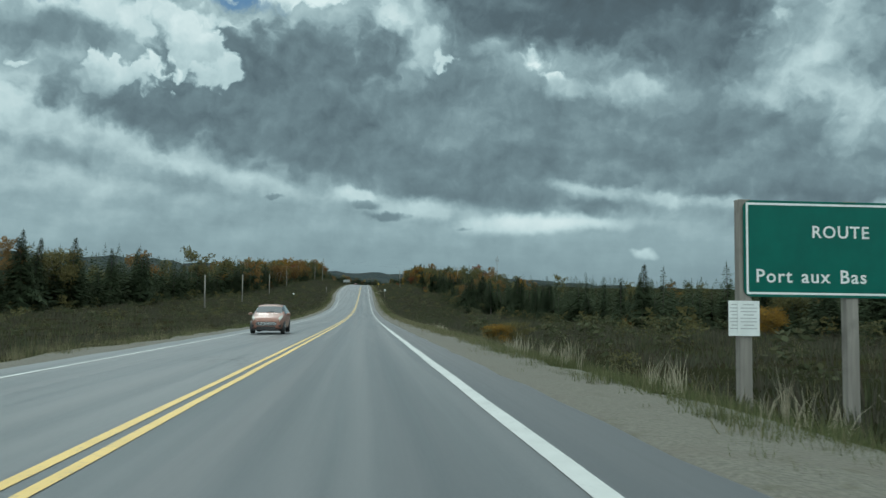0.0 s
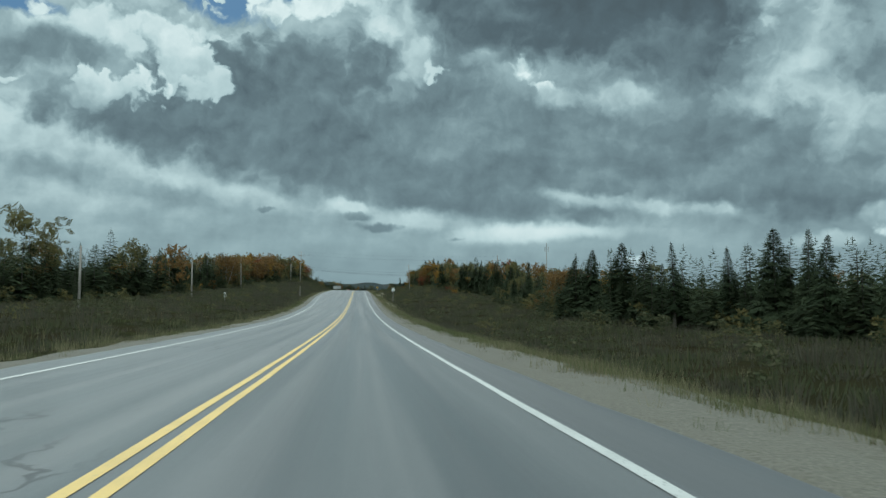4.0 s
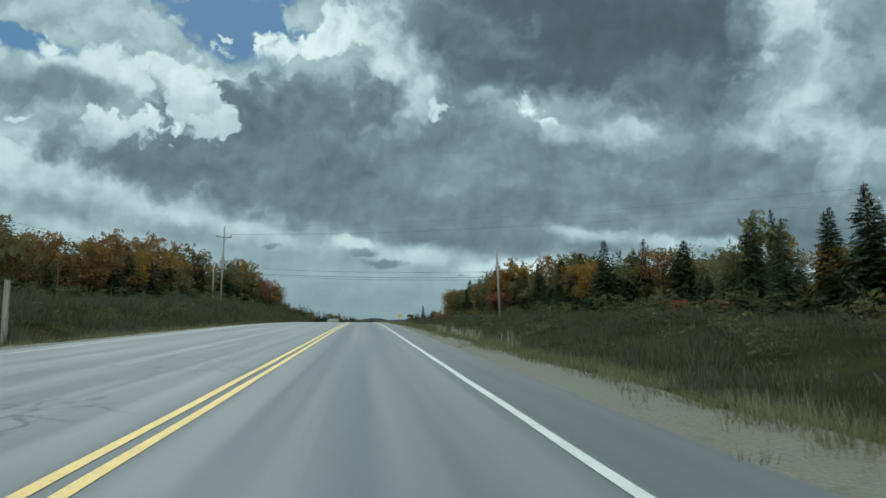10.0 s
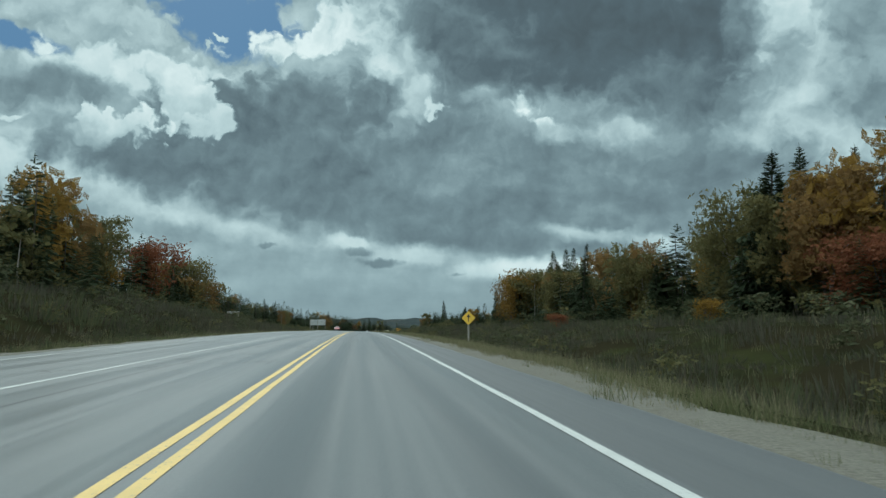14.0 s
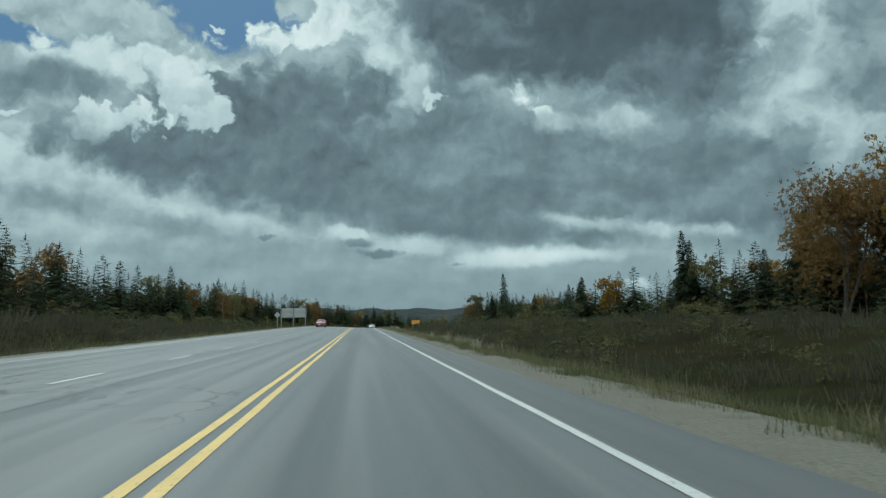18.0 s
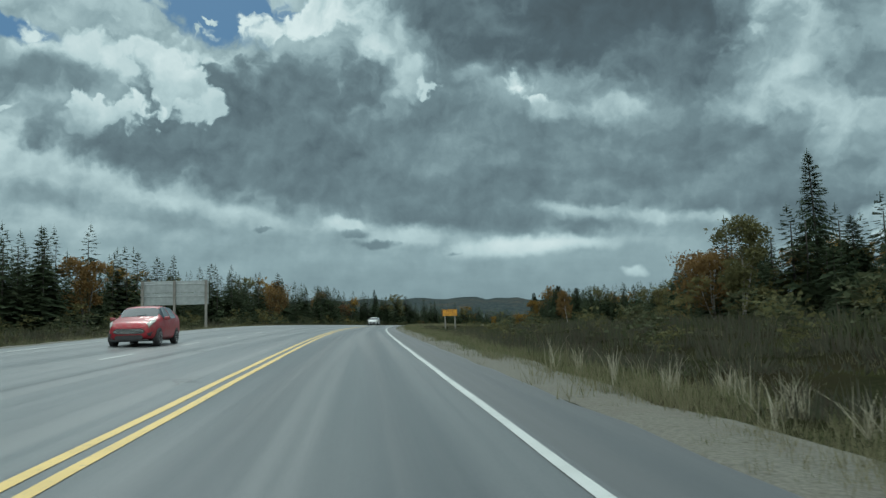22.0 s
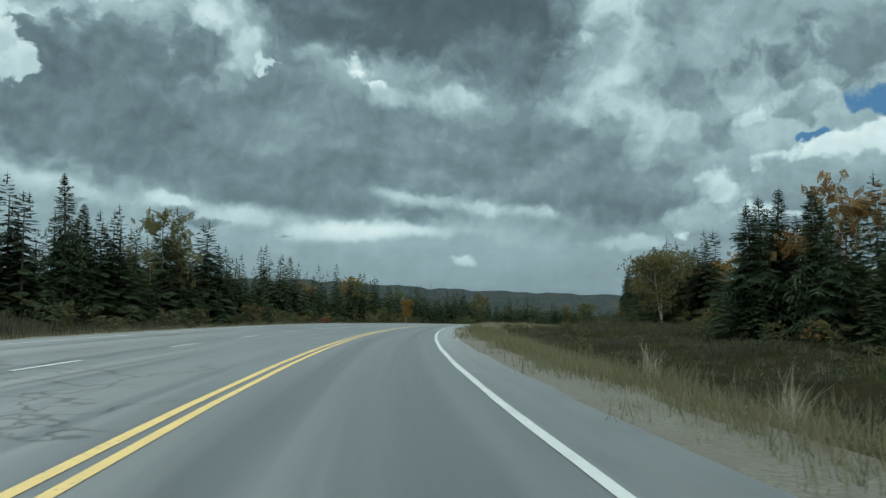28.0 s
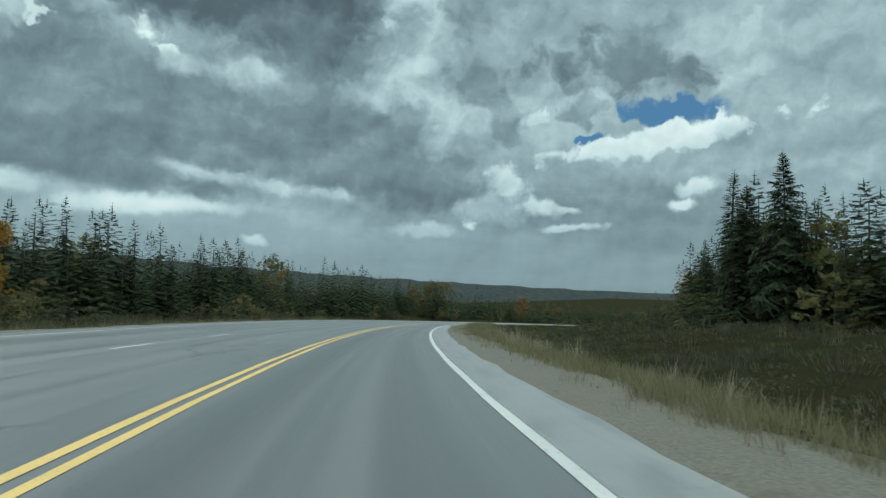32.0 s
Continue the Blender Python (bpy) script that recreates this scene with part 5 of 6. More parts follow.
heath, moss, straw, green, plume = [], [], [], [], []
for sign in (1, -1):
    def fringe(s):
        return grass_from(s) if sign > 0 else -(paved_left(s) - 1.2)
    # low twiggy shrubs from the ditch to the wood
    s = q.uniform(-20, 1060, 17000 if sign > 0 else 12500)
    near0 = fringe(s)
    off = near0 + 1.5 + (wood_edge(s, sign) + 2 - near0) * q.random(len(s)) ** 1.2
    bank = (sign < 0) & (s > 240) & (s < 620)
    k = q.uniform(0.55, 1.25, len(s)) * np.where(off < near0 + 4, 0.62, 1.1) * np.where(bank, 1.3, 1.0)
    rise = (0.85 + 0.45 * np.sin(s * 0.27 + off * 0.5) * np.sin(off * 0.41 - s * 0.11)) * np.where((s > 760) & (sign > 0), 0.55, 1.0)
    rows = rooted(s, sign * off, k, k * rise * q.uniform(0.7, 1.25, len(s)))
    # browner and greener stretches
    mossy = 0.30 + 0.28 * np.sin(s * 0.05 + sign) * np.sin(off * 0.33 + s * 0.02)
    pick = q.random(len(s)) < mossy
    heath.append(rows[~pick]), moss.append(rows[pick])
    # grass fringe, in patches of straw and green, some of it out in the gravel
    s = q.uniform(-20, 1000, 36000 if sign > 0 else 10000)
    off = fringe(s) + 0.30 * np.sin(s * 0.61) * np.sin(s * 0.23) - 0.05 + np.where(q.random(len(s)) < 0.06, -0.5, 1.0) * np.abs(q.normal(0, 0.95, len(s)))
    greenish = 0.62 + 0.5 * np.sin(s * 0.037 + 1.5 * sign) + 0.3 * np.sin(s * 0.13) - np.where(s > 780, 0.75, np.where(s > 560, 0.35, 0.0))
    k = q.uniform(0.4, 1.05, len(s)) * np.where((s > 780) & (sign > 0), 1.25, 1.0) * (0.85 + 0.3 * np.sin(s * 0.9) * np.sin(s * 0.31))
    rows = rooted(s, sign * off, k, k)
    pick = q.random(len(s)) < 0.2 + 0.5 * greenish
    green.append(rows[pick]), straw.append(rows[~pick])
    # dead grass thinly over the heath
    s = q.uniform(-20, 1060, 4200)
    near0 = fringe(s)
    k = q.uniform(0.6, 1.3, len(s))
    straw.append(rooted(s, sign * (near0 + 1.5 + (wood_edge(s, sign) - near0) * q.random(len(s)) ** 1.4), k, k * 1.3))
# bushes that stand above the heath
bushes = []
for sign in (1, -1):
    s = q.uniform(-10, 1000, 700)
    near0 = grass_from(s) if sign > 0 else -(paved_left(s) - 1.2)
    off = near0 + 3.0 + (wood_edge(s, sign) - near0 - 3.0) * q.random(len(s)) ** 0.8
    k = q.uniform(0.10, 0.24, len(s)) * np.where((s > 760) & (sign > 0), 0.7, 1.0)
    bushes.append(rooted(s, sign * off, k * 1.6, k))
# tall plumes, scattered in stands
s = q.uniform(0, 1000, 900)
s = s[(np.sin(s * 0.083) + np.sin(s * 0.021 + 2) > 1.2)]
plume.append(rooted(s, grass_from(s) + 0.5 + np.abs(q.normal(0, 0.9, len(s))), q.uniform(0.6, 0.9, len(s)), q.uniform(0.45, 0.75, len(s))))
for s0, x, n in ((797, 6.9, 3), (792, 6.6, 3), (629, 8.5, 4), (625, 7.6, 3), (846, 7.2, 4), (881, 7.4, 4), (350, 9.0, 3), (82, 9.2, 3), (85, 9.5, 3), (88, 9.3, 3), (352, 9.4, 6), (356, 9.2, 7), (360, 9.6, 7), (364, 9.3, 7), (71, 9.2, 6), (69, 9.0, 5), (67, 9.2, 6), (65, 8.8, 5), (884, 8.6, 4), (890, 8.4, 4), (913, 8.8, 5), (909, 8.4, 4), (917, 9.0, 4)):
    plume.append(rooted(s0 + q.normal(0, 0.3, n), x + q.normal(0, 0.2, n), q.uniform(0.6, 0.9, n), q.uniform(0.45, 0.75, n)))
heath, moss, straw, green, plume = (dealt(np.concatenate(rows)) for rows in (heath, moss, straw, green, plume))
joined("heath_shrubs", list(zip(shrubs, heath)), M_HEATH, "low brown heath shrubs between road and wood", "shrub")
joined("green_shrubs", list(zip(shrubs, moss)), M_MOSS, "low olive-green bushes between road and wood", "shrub")
bush_rows = dealt(np.concatenate(bushes))
low_bush = [broadleaf_geo(70 + k, 8, 2.4, 8, 15, 0.38, 2, 0.08)[1] for k in range(3)]
joined("heath_bushes", list(zip(low_bush[:2], bush_rows[:2])), M_MOSS, "grey-green bushes standing above the heath", "shrub")
joined("heath_bushes", [(low_bush[2], bush_rows[2])], M_OLIVE, "olive and brown bushes standing above the heath", "shrub")
joined("straw_grass", list(zip(lows, straw)), M_STRAW, "straw-coloured dry grass along the gravel shoulder", "grass")
joined("green_grass", list(zip(greens, green)), M_GREEN, "fresh green grass along the gravel shoulder", "grass")
joined("grass_plumes", list(zip(plumes, plume)), M_PLUME, "tall pale seeding grass in stands on the verge", "grass")

# ---- signs, poles and wires ----
def lettering(words, size, mat, parent, place, turn, thick=0.004, spacing=1.0, align="LEFT"):
    """Built-in lettering as a flat raised mesh part."""
    cu = bpy.data.curves.new("lettering", "FONT")
    cu.body, cu.size, cu.extrude, cu.space_character, cu.align_x = words, size, thick / 2, spacing, align
    cu.resolution_u = 3
    cu.offset = size * 0.012
    tmp = bpy.data.objects.new("lettering", cu)
    scene.collection.objects.link(tmp)
    me = bpy.data.meshes.new_from_object(tmp.evaluated_get(bpy.context.evaluated_depsgraph_get()))
    bpy.data.objects.remove(tmp)
    me.materials.clear()
    me.materials.append(mat)
    ob = part("lettering", me, None, parent)
    ob.matrix_basis = Matrix.Translation(place) @ turn
    return ob


FACE = Matrix.Rotation(radians(90), 4, "X")     # upright, facing -y


def sign_at(s, x, turn=0.0, dz=0.0):
    """A pose on the ground at a station, its face towards the oncoming traveller."""
    h = float(line(s)[3])
    return Matrix.Translation(ground_pt(s, x, dz)) @ Matrix.Rotation(h + radians(turn), 4, "Z")


def post_mesh(size, h, r=0.012):
    me = chamfered((size[0], size[1], h), r, 1)
    return me


def post(parent, x, y, size, h, mat, below=0.6, label=""):
    me = post_mesh(size, h + below)
    me.materials.append(mat)
    ob = part("post", me, None, parent, label)
    ob.matrix_basis = Matrix.Translation((x, y, (h - below) / 2))
    return ob


def panel(name, parent, w, h, c, mat, thick=0.03, r=0.05, label="", turn=None):
    """A sign panel with round corners, facing -y."""
    bm = bmesh.new()
    pts = []
    for cx, cz, a0 in ((w / 2 - r, h / 2 - r, 0), (-w / 2 + r, h / 2 - r, 90), (-w / 2 + r, -h / 2 + r, 180), (w / 2 - r, -h / 2 + r, 270)):
        for k in range(4):
            a = radians(a0 + 30 * k)
            pts.append((cx + r * math.cos(a), cz + r * math.sin(a)))
    front = [bm.verts.new((x, -thick / 2, z)) for x, z in pts]
    back = [bm.verts.new((x, thick / 2, z)) for x, z in pts]
    bm.faces.new(front)
    bm.faces.new(back[::-1])
    for i in range(len(pts)):
        j = (i + 1) % len(pts)
        bm.faces.new((front[j], front[i], back[i], back[j]))
    bmesh.ops.recalc_face_normals(bm, faces=bm.faces)
    me = bpy.data.meshes.new(name)
    bm.to_mesh(me)
    bm.free()
    me.materials.append(mat)
    ob = part(name, me, None, parent, label)
    ob.matrix_basis = Matrix.Translation(c) @ (turn if turn is not None else Matrix())
    return ob


def border(parent, w, h, c, mat, inset, width, y):
    """A thin raised frame line round a panel."""
    g = Geo()
    a, b = w / 2 - inset, h / 2 - inset
    for x0, x1, z0, z1 in ((-a, a, b - width, b), (-a, a, -b, -b + width), (-a, -a + width, -b + width, b - width), (a - width, a, -b + width, b - width)):
        g.box(((x0 + x1) / 2 + c[0], y, (z0 + z1) / 2 + c[2]), (x1 - x0, 0.004, z1 - z0))
    return part("border", g, mat, parent)


# the green direction sign
m = sign_at(15.2, 10.02, -2)
route = thing("direction_sign", "large green highway direction sign with white lettering on timber posts", "road sign", m)
SW, SH, SZ = 4.6, 2.0, 2.46
panel("sign_panel", route, SW, SH, (SW / 2 + 0.02, -0.06, SZ + SH / 2), M_SIGN_GREEN, 0.03, 0.16, "green reflective panel")
border(route, SW, SH, (SW / 2 + 0.02, 0, SZ + SH / 2), M_SIGN_WHITE, 0.05, 0.045, -0.079)
for px in (0.06, 2.35, 4.45):
    post(route, px, 0.06, (0.27, 0.2), SZ + SH + 0.02, M_POLE)
lettering("ROUTE", 0.36, M_SIGN_WHITE, route, (1.47, -0.082, SZ + 1.24), FACE, spacing=1.12)
for word, wx in (("Port", 0.26), ("aux", 1.24), ("Bas", 2.06)):
    lettering(word, 0.39, M_SIGN_WHITE, route, (wx, -0.082, SZ + 0.30), FACE, spacing=1.14)
notice = thing("paper_notice", "white printed notices stapled to the sign's timber post", "notice", m)
for k, (dx, w) in enumerate(((-0.2, 0.24), (0.10, 0.46))):
    sheet = panel("notice_sheet", notice, w, 0.72, (dx, -0.075 - 0.012 * k, SZ - 0.45), M_SIGN_WHITE, 0.008, 0.01)
    g = Geo()
    for j in range(8):
        g.box((0, -0.006, 0.28 - 0.07 * j), (w * (0.75 if j % 3 else 0.5), 0.002, 0.022))
    part("print", g, M_STEEL, sheet, "rows of small print")

# speed limit sign
m = sign_at(287, 9.56)
limit = thing("speed_limit_sign", "white speed limit sign with black numerals on a timber post", "road sign", m)
post(limit, 0, 0.03, (0.11, 0.11), 2.75, M_POLE, 0.9)
panel("sign_panel", limit, 0.66, 0.78, (0, -0.06, 2.985), M_SIGN_WHITE, 0.02, 0.04, "white reflective panel")
lettering("MAXIMUM", 0.12, M_BLACK, limit, (0, -0.074, 3.20), FACE, align="CENTER")
lettering("100", 0.40, M_BLACK, limit, (0, -0.074, 2.69), FACE, align="CENTER", spacing=1.02)
border(limit, 0.66, 0.78, (0, 0, 2.985), M_BLACK, 0.012, 0.012, -0.073)

# yellow diamond warning sign with a dark arrow symbol
QUARTER = Matrix.Rotation(radians(45), 4, "Y")


def diamond(s, x, face_mat, side, zc, label, turn=0.0, symbol=True):
    m = sign_at(s, x, turn)
    d = thing("warning_sign", label, "road sign", m)
    post(d, 0, 0.03, (0.13, 0.13), zc + side * 0.4, M_POLE, 0.9)
    panel("sign_panel", d, side, side, (0, -0.055, zc), face_mat, 0.02, 0.04, turn=QUARTER)
    if symbol:
        g = Geo()
        k = side
        g.box((0, -0.068, zc - 0.12 * k), (0.09 * k, 0.004, 0.5 * k))
        g.add([(-0.2 * k, -0.068, zc + 0.1 * k), (0.2 * k, -0.068, zc + 0.1 * k), (0, -0.068, zc + 0.4 * k), (-0.2 * k, -0.064, zc + 0.1 * k), (0.2 * k, -0.064, zc + 0.1 * k), (0, -0.064, zc + 0.4 * k)],
              [(0, 1, 2), (5, 4, 3), (0, 3, 4, 1), (1, 4, 5, 2), (2, 5, 3, 0)])
        part("symbol", g, M_BLACK, d, "black arrow symbol")
    return d


diamond(451, 10.0, M_SIGN_YELLOW, 0.76, 2.55, "yellow diamond warning sign with a black symbol on a post")
diamond(646, -13.6, M_BACK, 0.80, 2.75, "grey back of a diamond warning sign on a timber post", 0, False)

# caution sign for left-turning traffic
m = sign_at(768.0, 9.26, -1)
caution = thing("caution_sign", "amber caution sign with dark worn lettering on two timber posts", "road sign", m)
CW, CH, CZ = 2.82, 1.26, 2.50
panel("sign_panel", caution, CW, CH, (CW / 2, -0.10, CZ + CH / 2), M_SIGN_AMBER, 0.03, 0.03, "amber panel")
border(caution, CW, CH, (CW / 2, 0, CZ + CH / 2), M_BROWN, 0.03, 0.03, -0.118)
for px in (0.43, 2.37):
    post(caution, px, 0.03, (0.22, 0.18), CZ + CH - 0.1, M_POLE, 1.3)
lettering("CAUTION", 0.30, M_BROWN, caution, (CW / 2, -0.12, CZ + 0.89), FACE, spacing=1.12, align="CENTER")
part("underline", Geo().box((CW / 2, -0.12, CZ + 0.85), (1.56, 0.004, 0.025)), M_BROWN, caution)
lettering("LEFT", 0.28, M_BROWN, caution, (0.27, -0.12, CZ + 0.44), FACE, spacing=1.1)
lettering("TURNING", 0.28, M_BROWN, caution, (1.15, -0.12, CZ + 0.44), FACE, spacing=1.1)
lettering("TRAFFIC", 0.28, M_BROWN, caution, (0.18, -0.12, CZ + 0.14), FACE, spacing=1.1)
lettering("AHEAD", 0.28, M_BROWN, caution, (1.62, -0.12, CZ + 0.14), FACE, spacing=1.1)


def sign_back(name, label, s, x0, w, z0, h, posts, rows):
    """The unpainted back of a large sign: sheets, stiffening rails and posts."""
    b = thing(name, label, "road sign", sign_at(s, x0))
    gap_ = 0.015
    for r in range(rows):
        ph = h / rows - gap_
        rounded("back_sheet", (w, 0.02, ph), (w / 2, 0.06, z0 + (r + 0.5) * h / rows), M_BACK, b, 0.006)
    for r in range(rows):
        part("rail", Geo().box((w / 2, 0.02, z0 + (r + 0.75) * h / rows), (w * 0.98, 0.05, 0.07)), M_STEEL, b)
    for k in range(posts):
        px = 0.2 + (w - 0.4) * k / (posts - 1)
        post(b, px, -0.10, (0.2, 0.2), z0 + h, M_POLE, 0.9)
    return b


sign_back("billboard", "large grey back of a direction sign on three timber posts", 687, -18.2, 6.0, 2.35, 2.2, 3, 2)
sign_back("signboard", "small pale signboard on two posts up the bank", 549, -24.6, 2.4, 1.75, 0.6, 2, 1)
marker = thing("marker_sign", "small white route marker on a thin post by the ditch", "road sign", sign_at(238, -19.5))
post(marker, 0, 0, (0.06, 0.06), 1.3, M_STEEL)
panel("sign_panel", marker, 0.42, 0.36, (0, -0.05, 1.35), M_SIGN_WHITE, 0.02, 0.08)
panel("tab", marker, 0.5, 0.14, (0, -0.05, 0.95), M_SIGN_WHITE, 0.02, 0.03)
stub = thing("timber_post", "weathered bare timber post beside the shoulder", "post", sign_at(315, -13.4))
post(stub, 0, 0, (0.2, 0.2), 2.8, M_POLE)


# ---- utility poles ----
def pole(s, x, h, label, arm=0.0, lean=0.0, lamp_arm=0.0, group="utility poles"):
    b = thing("utility_pole", label, "utility pole", sign_at(s, x) @ Matrix.Rotation(radians(lean), 4, "Y"), group)
    part("shaft", Geo().tube([(0, 0, -1), (0, 0, h * 0.5), (0, 0, h)], [0.17, 0.14, 0.11], 10), M_POLE, b, smooth=True)
    if arm:
        rounded("crossarm", (arm, 0.11, 0.13), (0, -0.17, h - 1.5), M_POLE, b, 0.015)
        for sx in (-1, 1):
            part("brace", Geo().tube([(sx * arm * 0.32, -0.2, h - 1.55), (0, -0.15, h - 2.2)], [0.02, 0.02], 5), M_STEEL, b)
            ins = part("insulator", Geo().tube([(sx * (arm / 2 - 0.1), -0.17, h - 1.45), (sx * (arm / 2 - 0.1), -0.17, h - 1.25), (sx * (arm / 2 - 0.1), -0.17, h - 1.0)], [0.12, 0.15, 0.06], 8), M_STEEL, b)
        part("insulator", Geo().tube([(0, 0, h), (0, 0, h + 0.12), (0, 0, h + 0.28)], [0.05, 0.09, 0.05], 8), M_STEEL, b)
    if lamp_arm:
        part("bracket", Geo().tube([(0, 0, h - 0.25), (-lamp_arm, 0, h - 0.35)], [0.04, 0.03], 6), M_STEEL, b)
        part("insulator", Geo().tube([(-lamp_arm, 0, h - 0.45), (-lamp_arm, 0, h - 0.2)], [0.05, 0.04], 6), M_STEEL, b)
    return b


pole(400, -19.8, 11.6, "tall weathered utility pole with a crossarm and insulators", arm=2.3, lean=1.5)
pole(377, 19.3, 9.2, "weathered utility pole with a short side bracket", lean=-2.2, lamp_arm=1.0)
for s, x, h in ((155, -29, 6.8), (201, -29, 7.0), (261, -29.5, 7.0), (332, -31, 8.6), (386, -31, 8.0), (421, -25, 7.5), (490, -28, 7.0)):
    pole(s, x, h, "slim weathered telephone pole before the wood", lean=math.sin(s) * 1.2)
pole(338, 43, 11.0, "weathered utility pole among the trees", arm=2.0)
mast = thing("antenna_mast", "slim grey antenna mast rising over the trees", "mast", sign_at(372, 66.5))
part("shaft", Geo().tube([(0, 0, -1), (0, 0, 16.8)], [0.2, 0.08], 8), M_POLE, mast, smooth=True)
for k, (dx, z) in enumerate(((-0.6, 14.6), (0.6, 14.6), (0.0, 16.0))):
    rounded("aerial", (0.16, 0.12, 1.7), (dx, -0.2, z), M_POLE, mast, 0.04)
part("bracket", Geo().box((0, -0.1, 14.6), (1.3, 0.08, 0.1)), M_POLE, mast)


def wire(a, b, sag, r=0.012):
    a, b = Vector(a), Vector(b)
    pts = [a.lerp(b, k / 20) - Vector((0, 0, sag * 4 * (k / 20) * (1 - k / 20))) for k in range(21)]
    return tagged(part("overhead_wire", Geo().tube(pts, [r] * 21, 5), M_WIRE), "thin black overhead wire spanning the road between poles", "wire", "overhead wires")


A, B, C = ground_pt(400, -19.8), ground_pt(377, 19.3), ground_pt(338, 43)
D = ground_pt(421, -25)
for dz, ez, sag, r in ((6.9, 6.2, 0.5, 0.016), (6.0, 5.5, 0.5, 0.024), (5.9, 5.2, 0.6, 0.018)):
    wire(D + Vector((0.1, -0.1, dz)), B + Vector((-0.2, 0, ez)), sag, r)
for dx, dz in ((-1.0, 10.5), (0, 11.7), (1.0, 10.5)):
    wire(A + Vector((dx, -0.2, dz)), C + Vector((dx, 0, dz - 1.0)), 0.8, 0.006)
Q = [ground_pt(s, x) for s, x in ((155, -29), (201, -29), (261, -29.5), (332, -31), (386, -31), (421, -25), (490, -28))]
for k, hh in enumerate((6.6, 6.8, 6.8, 8.4, 7.8, 7.3)):
    wire(Q[k] + Vector((0, 0, hh)), Q[k + 1] + Vector((0, 0, (6.8, 6.8, 8.4, 7.8, 7.3, 6.8)[k])), 0.5, 0.008)


# ---- stones along the gravel edge ----
q = np.random.default_rng(5)
for k in range(70):
    s = q.uniform(20, 960)
    side = 1 if q.random() < 0.8 else -1
    x = paved_right(s) + q.uniform(1.4, 2.6) if side > 0 else float(paved_left(s)) - q.uniform(1.3, 2.4)
    r = q.uniform(0.04, 0.09)
    if k < 12:
        s, x = ((568, 7.2), (378, 7.7), (280, 7.4), (682, 7.3), (283, 7.1), (268, 7.2), (570, 7.5), (380, 7.9), (50, 7.2), (690, 7.2), (560, 7.4), (776, 7.6))[k]
        r = q.uniform(0.07, 0.12)
    bm = bmesh.new()
    bmesh.ops.create_icosphere(bm, subdivisions=2, radius=r)
    for v in bm.verts:
        n = noise.noise(v.co * (3.0 / r) * 0.5 + Vector((k, 0, 0)))
        v.co *= 1 + 0.35 * n
        v.co.z *= 0.62
    me = bpy.data.meshes.new("stone")
    bm.to_mesh(me)
    bm.free()
    me.materials.append(M_STONE)
    st = tagged(new("stone", me), "pale weathered stone on the gravel shoulder's edge", "stone", "stones on the verge")
    st.matrix_basis = Matrix.Translation(ground_pt(s, x, r * 0.3)) @ Matrix.Rotation(q.uniform(0, 6.28), 4, "Z")


